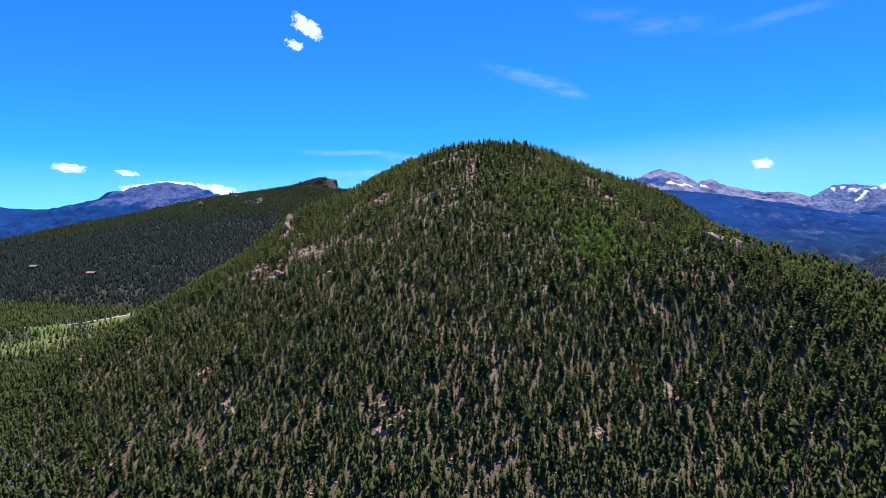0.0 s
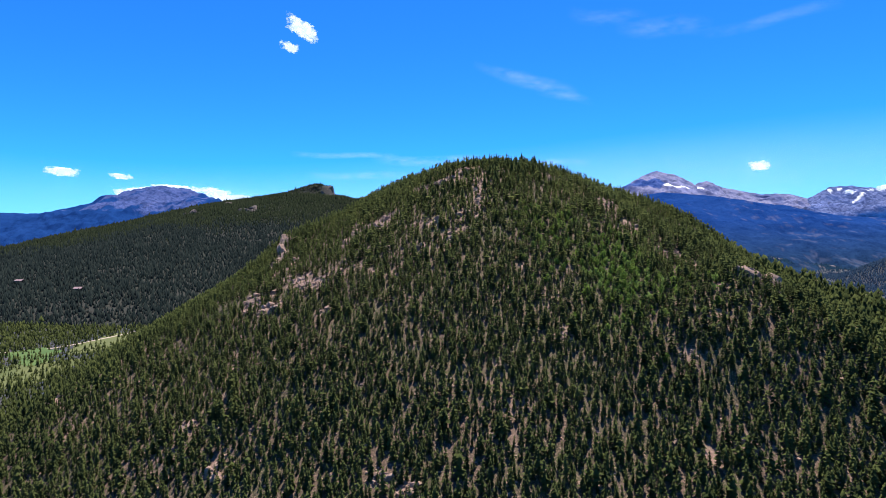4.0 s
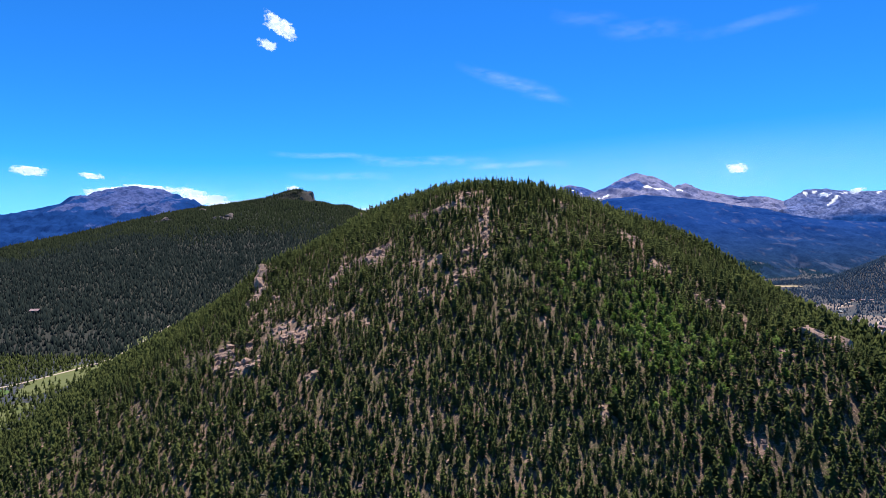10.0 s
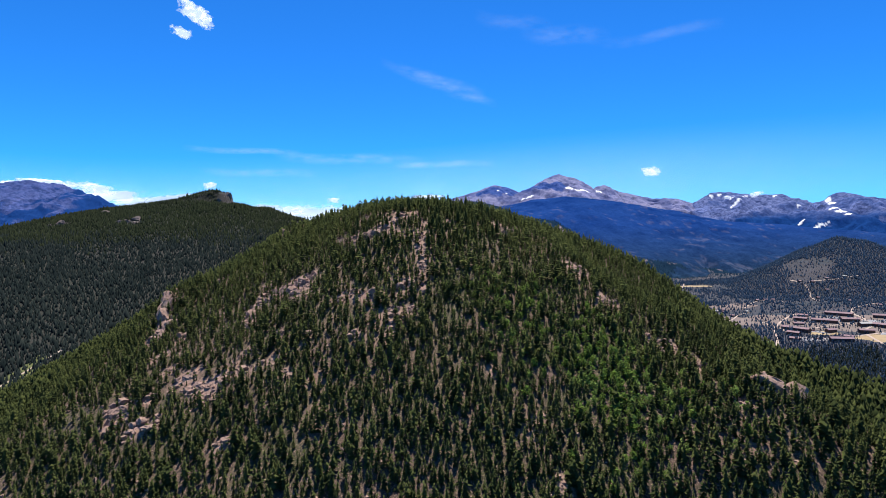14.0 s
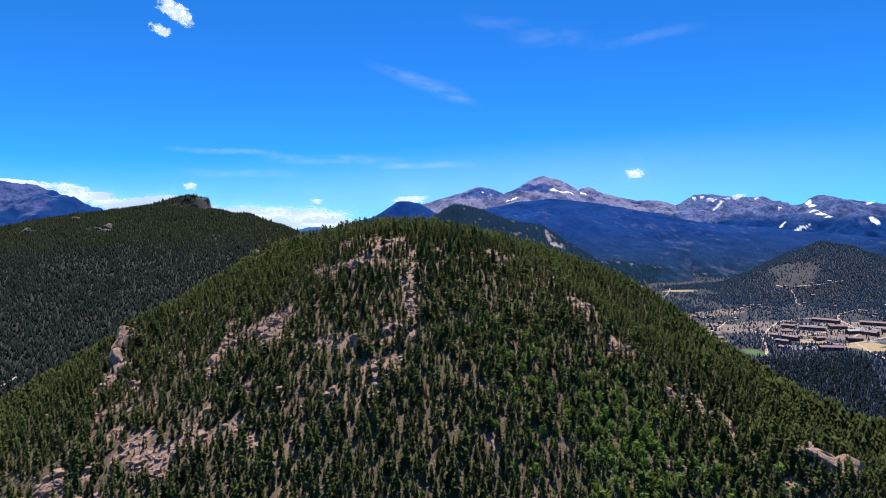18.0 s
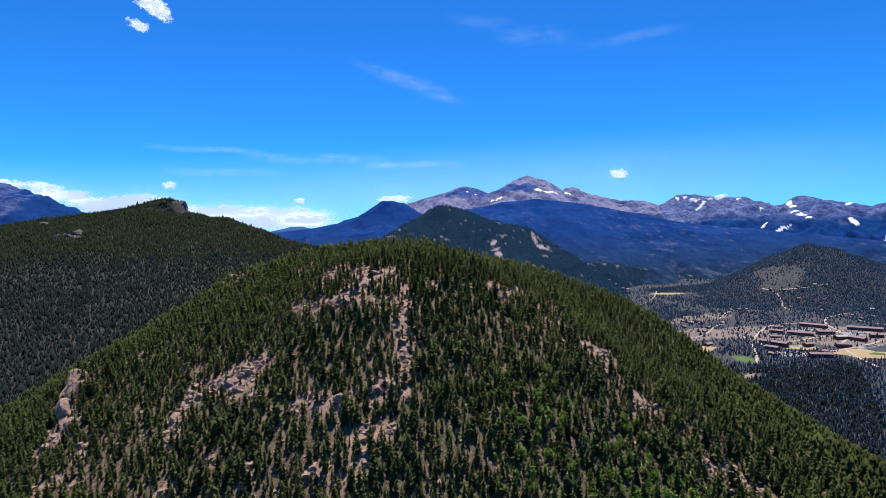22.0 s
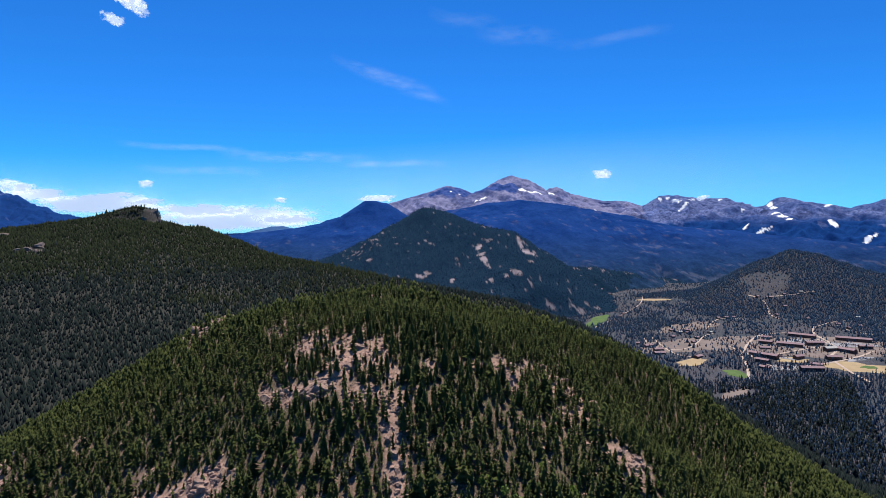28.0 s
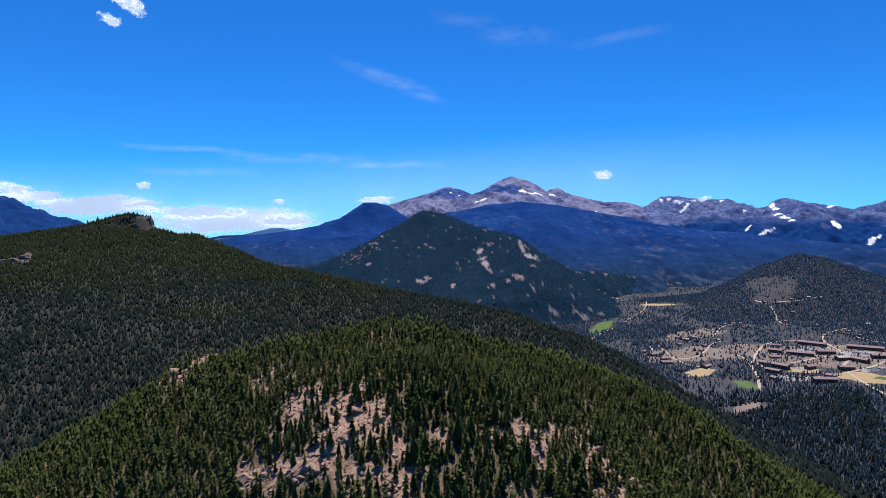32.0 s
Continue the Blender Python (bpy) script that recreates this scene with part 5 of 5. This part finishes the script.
for n, (cx, cy, rx_, ry_, turn, mat, label) in enumerate([
        (742, 998, 18, 24, 20, M_MEADOW, "bright green meadow beside the road"), (760, 1497, 70, 24, 42, M_MEADOW, "green meadow along the creek"),
        (1059, 1686, 46, 22, -20, M_DRY, "bare tan field at the valley's far side"), (948, 943, 56, 36, -30, M_DRY, "dry tan ball field by the lodges"),
        (886, 1026, 36, 17, -20, M_DRY, "dry tan lawn between the lodges"), (721, 1086, 40, 16, 10, M_DRY, "dry tan field below the cabins"),
        (657, 910, 46, 12, 15, M_OLIVE, "pale grassy clearing in the pines"), (990, 1080, 190, 105, -40, M_OLIVE, "dry olive grassland between the lodges"),
        (775, 1195, 84, 64, 0, M_OLIVE, "olive grassland round the cabins"), (905, 1330, 80, 40, 15, M_OLIVE, "thin dry grass among scattered pines"),
        (962, 936, 14, 9, 0, M_MEADOW, "watered green lawn on the ball field"), (-272, 482, 22, 36, 0, M_PASTURE, "pale green meadow below the hill"), (-262, 560, 9, 42, 0, M_PASTURE, "pale green strip of meadow below the ridge"), (-1500, 2300, 110, 170, -30, M_PASTURE, "pale far meadow below the mountain"),
        (-276, 385, 25, 52, -8, M_PASTURE, "pale green meadow beside the forest"), (-302, 440, 17, 20, 0, M_MEADOW, "bright green wet meadow"), (-286, 418, 12, 12, 0, M_MEADOW, "green wet meadow with willows"),
        (837, 995, 40, 14, -12, M_ASPHALT, "grey asphalt parking lot"), (1009, 1111, 40, 20, -40, M_ASPHALT, "grey asphalt parking lot"), (1068, 1056, 44, 20, -40, M_ASPHALT, "grey asphalt parking lot"),
        (992, 977, 26, 9, 0, M_ASPHALT, "grey asphalt parking lot"), (884, 1040, 24, 7, -60, M_ASPHALT, "grey asphalt parking lot")]):
    name = "parking_lot" if mat is M_ASPHALT else "meadow" if mat in (M_MEADOW, M_OLIVE, M_PASTURE) else "field"
    patch(name, cx, cy, rx_, ry_, turn, mat, label, 0.25 + 0.02 * n + (0.25 if mat in (M_ASPHALT, M_MEADOW) else 0), n)


def box_bm(x0, x1, y0, y1, z0, z1):
    bm = bmesh.new()
    vs = [bm.verts.new(p) for p in ((x0, y0, z0), (x1, y0, z0), (x1, y1, z0), (x0, y1, z0), (x0, y0, z1), (x1, y0, z1), (x1, y1, z1), (x0, y1, z1))]
    for q in ((3, 2, 1, 0), (4, 5, 6, 7), (0, 1, 5, 4), (1, 2, 6, 5), (2, 3, 7, 6), (3, 0, 4, 7)):
        bm.faces.new([vs[k] for k in q])
    return bm


def gable_bm(L, W, h, rise, over=0.8, thick=0.3):
    """A pitched roof slab with eaves, its ridge along x."""
    bm = bmesh.new()
    x0, x1, y = -L / 2 - over, L / 2 + over, W / 2 + over
    e = h - rise * over / (W / 2)
    ring = [(-y, e), (0, h + rise), (y, e), (y, e + thick), (0, h + rise + thick), (-y, e + thick)]
    a = [bm.verts.new((x0, p[0], p[1])) for p in ring]
    b = [bm.verts.new((x1, p[0], p[1])) for p in ring]
    for k in range(6):
        bm.faces.new((a[k], a[(k + 1) % 6], b[(k + 1) % 6], b[k]))
    for r, flip in ((a, True), (b, False)):
        for quad in ((0, 1, 4, 5), (1, 2, 3, 4)):
            q = [r[k] for k in quad]
            bm.faces.new(q[::-1] if flip else q)
    return bm


def wall_bm(L, W, h, rise):
    bm = bmesh.new()
    a = [bm.verts.new((-L / 2, p[0], p[1])) for p in ((-W / 2, -3), (W / 2, -3), (W / 2, h), (0, h + rise), (-W / 2, h))]
    b = [bm.verts.new((L / 2, v.co.y, v.co.z)) for v in a]
    bm.faces.new(a)
    bm.faces.new(b[::-1])
    for k in range(5):
        bm.faces.new((a[k], b[k], b[(k + 1) % 5], a[(k + 1) % 5]))
    bmesh.ops.recalc_face_normals(bm, faces=bm.faces)
    return bm


M_ROOF = flat_material("brown_shingle_roof", (0.19, 0.125, 0.14), (0.28, 0.20, 0.215), 0.5)
M_WALL = flat_material("stained_log_wall", (0.085, 0.046, 0.036), (0.14, 0.082, 0.06), 0.4)
M_PALE = flat_material("pale_roof", (0.30, 0.29, 0.28), (0.42, 0.41, 0.39), 0.3)
M_STONE = flat_material("chimney_stone", (0.2, 0.18, 0.16), (0.3, 0.27, 0.24), 0.8)


def glass_material():
    m, nt, b = material("window_glass", 0.08)
    b.inputs["Base Color"].default_value = (0.03, 0.04, 0.05, 1)
    b.inputs["Specular IOR Level"].default_value = 0.5
    return m


M_GLASS = glass_material()
window_data, door_data = {}, {}


def building(kind, x, y, L, W, turn, storeys, label, group, roof=None):
    """A timber building with a gabled roof, rows of windows, a door and a chimney."""
    h, rise = 2.7 * storeys, W * 0.24
    base = new(kind)
    base.matrix_world = pose(x, y, float(z_land(x, y)) + 0.5, 0, 0, turn)
    tagged(base, label, "building", group)
    part("wall", wall_bm(L, W, h, rise), M_WALL, base)
    r = part("roof", gable_bm(L, W, h, rise), roof or M_ROOF, base)
    if L > 14:
        part("chimney", box_bm(L * 0.2, L * 0.2 + 1.4, 1.2, 2.6, h, h + rise + 1.6), M_STONE, r)
    n = max(2, min(9, int(L / 5)))
    for side in (-1, 1):
        for lev in range(storeys):
            for k in range(n):
                wx_ = -L / 2 + L * (k + 0.5) / n
                if lev == 0 and side < 0 and k == n // 2:
                    d = part("door", box_bm(wx_ - 0.6, wx_ + 0.6, side * W / 2 - 0.08, side * W / 2 + 0.08, 0.0, 2.1), M_STONE, base)
                    continue
                key = round(L / n, 1) > 4.5
                if key not in window_data:
                    w = 1.1 if key else 0.7
                    bm = box_bm(-w, w, -0.07, 0.07, 0, 1.3)
                    window_data[key] = bpy.data.meshes.new("window")
                    bm.to_mesh(window_data[key])
                    bm.free()
                    window_data[key].materials.append(M_GLASS)
                p = part("window", window_data[key], M_GLASS, base)
                p.location = (wx_, side * W / 2, 0.9 + 2.9 * lev)
    return base


LODGES = [((851, 1084), (868, 1035)), ((895, 1106), (912, 1098)), ((964, 1174), (979, 1161)), ((928, 1141), (941, 1121)), ((1030, 1167), (1054, 1123)), ((945, 1114), (975, 1080)),
          ((993, 1090), (1024, 1079)), ((1080, 1100), (1120, 1055)), ((987, 1043), (1013, 1040)), ((1014, 1039), (1019, 1007)), ((942, 1000), (965, 990)), ((891, 987), (902, 971)),
          ((846, 966), (881, 953)), ((827, 1043), (834, 1021)), ((805, 1013), (811, 996)), ((1057, 1031), (1078, 1021)), ((894, 1023), (914, 1025))]
for n, (a, b) in enumerate(LODGES):
    L = max(14.0, math.hypot(b[0] - a[0], b[1] - a[1]))
    W = 8.5 if L < 26 else 10.5
    building("lodge", (a[0] + b[0]) / 2, (a[1] + b[1]) / 2, L, W, math.degrees(math.atan2(b[1] - a[1], b[0] - a[0])), 2 if L > 20 else 1,
             "long dark brown timber lodge with a shingle roof" if L > 30 else "dark brown timber lodge with a gabled roof", "lodges in the valley", M_PALE if n == 8 else None)
CABINS = [(711, 1245), (717, 1218), (718, 1184), (703, 1160), (749, 1104), (850, 1289), (812, 1263), (862, 1276), (845, 1315), (816, 1202), (847, 1229), (877, 1298), (904, 1255), (1025, 1372),
          (1050, 1373), (1069, 1370), (1213, 1443), (1228, 1416), (1262, 1405), (1302, 1390), (1174, 1341), (1200, 1275), (1226, 1367), (1203, 1199), (1186, 1159), (1223, 1163), (1302, 1232)]
CABINS_FAR = [(906, 1904), (919, 1882), (955, 1898), (953, 1848), (987, 1864), (985, 1815), (1009, 1825), (838, 1516), (859, 1536), (-397, 642), (-497, 691)]
for n, (x, y) in enumerate(CABINS + CABINS_FAR):
    big = n in (1, 2, 3, 4)
    building("cabin", x, y, 20 if big else 7 + n % 3, 9 if big else 6, (n * 37) % 50 - 25, 1, "brown timber cabin among scattered pines" if not big else "long brown cabin above the meadow", "cabins in the valley", M_PALE if n % 7 == 5 else None)


# cars
def paint_material(name, c):
    m, nt, b = material(name, 0.3)
    nt.links.new(ramp(nt, tex(nt, 3.0, 3, 0.5), [(0.3, tuple(0.9 * q for q in c)), (0.7, c)]), b.inputs["Base Color"])
    b.inputs["Specular IOR Level"].default_value = 0.5
    return m


PAINTS = [("white", paint_material("white_paint", (0.75, 0.75, 0.75))), ("silver", paint_material("silver_paint", (0.45, 0.46, 0.48))), ("dark blue", paint_material("blue_paint", (0.04, 0.07, 0.18))),
          ("red", paint_material("red_paint", (0.35, 0.04, 0.03))), ("black", paint_material("black_paint", (0.02, 0.02, 0.022)))]
M_TYRE = flat_material("tyre_rubber", (0.015, 0.015, 0.015), (0.03, 0.03, 0.03), 4)


def car_body():
    bm = box_bm(-2.2, 2.2, -0.88, 0.88, 0.32, 0.95)
    bmesh.ops.bevel(bm, geom=list(bm.edges), offset=0.14, segments=2, affect="EDGES")
    return bm


def car_cabin():
    bm = box_bm(-1.35, 1.0, -0.78, 0.78, 0.93, 1.5)
    for v in bm.verts:
        if v.co.z > 1.4:
            v.co.x *= 0.72
            v.co.y *= 0.86
    return bm


def wheel_bm():
    bm = bmesh.new()
    bmesh.ops.create_cone(bm, cap_ends=True, segments=12, radius1=0.34, radius2=0.34, depth=0.22)
    for v in bm.verts:
        v.co = Vector((v.co.x, v.co.z, v.co.y + 0.34))
    return bm


cars = []
for shade, mat in PAINTS:
    c = new("car")
    tagged(c, shade + " car parked on the asphalt lot", "car", "parked cars")
    part("body", car_body(), mat, c)
    part("cabin", car_cabin(), M_GLASS, c)
    for x in (-1.4, 1.4):
        for y in (-0.8, 0.8):
            part("wheel", wheel_bm(), M_TYRE, c).location = (x, y, 0)
    cars.append(c)
spots = []
for cx, cy, n, rows_, turn in [(837, 995, 9, 2, -12), (1009, 1111, 9, 2, -40), (1068, 1056, 11, 2, -40), (992, 977, 8, 2, 0), (884, 1040, 6, 1, -60)]:
    for r_ in range(rows_):
        for k in range(n):
            if rng.random() < 0.8:
                u, w = (k - (n - 1) / 2) * 3.4, (r_ - (rows_ - 1) / 2) * 7
                c_, s_ = math.cos(radians(turn)), math.sin(radians(turn))
                spots.append((cx + c_ * u - s_ * w, cy + s_ * u + c_ * w, turn + 90))
for n, (x, y, turn) in enumerate(spots):
    m = pose(x, y, float(z_land(x, y)) + 1.0, 0, 0, turn)
    if n < 5:
        cars[n].matrix_world = m
    else:
        copy_thing(cars[int(rng.choice([0, 0, 1, 1, 2, 3, 4]))], m)


# ---------------- clouds ----------------
def cirrus_material(name, edge=((0.30, (0, 0, 0)), (0.85, (1, 1, 1)))):
    m, nt, b = material(name, 1.0)
    b.inputs["Base Color"].default_value = (0.9, 0.9, 0.9, 1)
    # emission added so the veil stays white without sunlight on it
    b.inputs["Emission Color"].default_value = (0.9, 0.94, 1.0, 1)
    b.inputs["Emission Strength"].default_value = 0.45
    n = tex(nt, 0.006, 6, 0.6, stretch=(1, 1, 3.0))
    a = nt.nodes.new("ShaderNodeMath")
    a.operation = "MULTIPLY"
    nt.links.new(ramp(nt, n, edge), a.inputs[0])
    nt.links.new(attr(nt, "body"), a.inputs[1])
    nt.links.new(a.outputs[0], b.inputs["Alpha"])
    return m


def puff_material(name, scale, flat, edge, glow):
    """White cloud whose ragged outline comes from noise laid over the swell of its body; glow is light of its own,
    added to whiten it.
    """
    m, nt, b = material(name, 1.0)
    b.inputs["Base Color"].default_value = (0.9, 0.9, 0.9, 1)
    b.inputs["Emission Color"].default_value = (0.86, 0.92, 1.0, 1)
    b.inputs["Emission Strength"].default_value = glow
    a = nt.nodes.new("ShaderNodeMath")
    nt.links.new(tex(nt, scale, 8, 0.62, stretch=(1, 1, flat)), a.inputs[0])
    nt.links.new(attr(nt, "body"), a.inputs[1])
    nt.links.new(ramp(nt, a.outputs[0], edge), b.inputs["Alpha"])
    return m


M_BANK = puff_material("cloud_bank", 0.014, 2.6, [(0.80, (0, 0, 0)), (0.90, (0.4, 0.4, 0.4)), (1.0, (0.95, 0.95, 0.95))], 0.4)
M_CLOUD = puff_material("cumulus", 0.022, 1.5, [(0.72, (0, 0, 0)), (0.82, (0.45, 0.45, 0.45)), (0.95, (1, 1, 1))], 0.45)
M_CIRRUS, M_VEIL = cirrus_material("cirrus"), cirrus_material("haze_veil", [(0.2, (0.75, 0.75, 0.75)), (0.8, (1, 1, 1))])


def sky_spot(az, el, far=4750):
    a, e = radians(az), radians(el)
    return Vector((-10 + far * math.sin(a) * math.cos(e), 100 + far * math.cos(a) * math.cos(e), 60 + far * math.sin(e)))


def cumulus(az, el, wide, tall, tilt=0.0):
    """A thin white lens-shaped shell turned to the camera's path, thickest in the middle; wide and tall in degrees."""
    nx, ny = 40, 20
    v, body = [], []
    for side in (-1, 1):
        for j in range(ny):
            for i in range(nx):
                u, w = 2 * i / (nx - 1) - 1, 2 * j / (ny - 1) - 1
                swell = max(0, 1 - u * u) * max(0, 1 - w * w)
                v.append(sky_spot(az + u * wide / 2, el + w * tall / 2 + tilt * u, 4750 + side * 30 * swell ** 0.5))
                body.append(0.43 * swell ** 0.6)
    idx = np.arange(2 * nx * ny).reshape(2, ny, nx)
    f = np.concatenate([np.stack([q[:-1, :-1], q[:-1, 1:], q[1:, 1:], q[1:, :-1]], -1).reshape(-1, 4)[:, ::d] for q, d in ((idx[0], 1), (idx[1], -1))])
    rim = lambda q: np.r_[q[0, :-1], q[:-1, -1], q[-1, :0:-1], q[:0:-1, 0]]
    a, b = rim(idx[0]), rim(idx[1])
    f = np.concatenate([f, np.stack([a, b, np.roll(b, -1), np.roll(a, -1)], -1)])
    ob = mesh_object("cloud", np.array([tuple(p) for p in v]), f, M_CLOUD, {"body": body})
    return tagged(ob, "small white fair-weather cloud in the blue sky", "cloud", "clouds")


def cirrus(az, el, wide, tall, tilt=0.0, dense=0.5, mat=None, far=4860):
    """A thin veil of high cloud, densest along its middle."""
    nx, ny = 48, 16
    v, body = [], []
    for j in range(ny):
        for i in range(nx):
            u, w = 2 * i / (nx - 1) - 1, 2 * j / (ny - 1) - 1
            v.append(sky_spot(az + u * wide / 2, el + w * tall / 2 + tilt * u + 0.15 * tall * math.sin(3 * u), far))
            body.append(dense * max(0, 1 - u * u) * max(0, 1 - w * w) ** 1.5)
    idx = np.arange(nx * ny).reshape(ny, nx)
    f = np.stack([idx[:-1, :-1], idx[:-1, 1:], idx[1:, 1:], idx[1:, :-1]], -1).reshape(-1, 4)
    ob = mesh_object("cirrus_cloud", np.array([tuple(p) for p in v]), f, mat or M_CIRRUS, {"body": body})
    return tagged(ob, "thin white veil of cirrus high in the blue sky", "cloud", "veils of cirrus")


for az, el, wide, tall, tilt in [
        (-13.8, 20.8, 3.4, 1.3, -0.75), (-15.0, 19.1, 2.0, 0.7, -0.2), (30.1, 7.2, 1.9, 0.7, 0.0), (8.1, 5.0, 4.0, 0.5, 0.1), (-1.1, 4.7, 1.4, 0.4, 0.0), (-12.6, 5.8, 1.3, 0.5, 0.0),
        (-26.2, 5.4, 2.4, 0.45, 0.0), (-21.6, 5.0, 3.0, 0.7, 0.0), (-34.1, 6.3, 2.9, 0.6, 0.0), (-29.7, 6.2, 2.1, 0.4, 0.0), (-28.6, 4.9, 3.6, 0.6, 0.25), (-24.9, 5.45, 3.6, 0.3, 0.0),
        (36.7, 4.5, 1.0, 0.3, 0.0), (38.9, 4.7, 1.2, 0.4, 0.1)]:
    cumulus(az, el, 1.05 * wide, 1.5 * tall, tilt)
for k, (az, el, wide, tall, tilt, dense) in enumerate([(-5, 2.9, 20, 3.6, -0.8, 0.86), (-8, 3.6, 12, 1.7, -0.5, 0.75), (-0.5, 2.9, 9, 1.5, -0.5, 0.72), (-16, 4.0, 13, 2.6, -0.5, 0.84), (-21, 4.4, 9, 1.6, 0.0, 0.74), (-23.4, 5.2, 6, 1.0, 0.1, 0.62),
                                        (-27.5, 5.1, 8, 1.0, 0.1, 0.60), (-12.5, 4.2, 5, 1.0, 0.0, 0.6)]):
    bank = cirrus(az, el, wide, tall, tilt, 0.86 * dense, M_BANK, 4865 - 12 * k)
    bank.name = "cloud_bank"
    tagged(bank, "layered bank of white cloud low over the horizon", "cloud", "cloud bank")
for az, el, wide, tall, tilt, dense in [(9.8, 16.2, 9, 1.6, -1.5, 0.26), (7.0, 17.2, 7, 1.2, -1.0, 0.14), (12.6, 14.9, 6, 1.1, -0.9, 0.15), (22.0, 20.2, 9, 2.0, -0.8, 0.16), (31.0, 19.4, 11, 1.2, 0.2, 0.16), (17.0, 21.6, 8, 1.6, -0.8, 0.12),
                                        (0.5, 8.8, 15, 1.2, -0.2, 0.46), (9.5, 8.4, 12, 0.8, 0.0, 0.38), (-9.5, 9.2, 11, 0.7, 0.0, 0.42), (-8.0, 7.2, 11, 0.9, 0.0, 0.34)]:
    cirrus(az, el, wide, tall, tilt, dense)
# added glowing sheet, no real cloud, that whitens the low sky like haze
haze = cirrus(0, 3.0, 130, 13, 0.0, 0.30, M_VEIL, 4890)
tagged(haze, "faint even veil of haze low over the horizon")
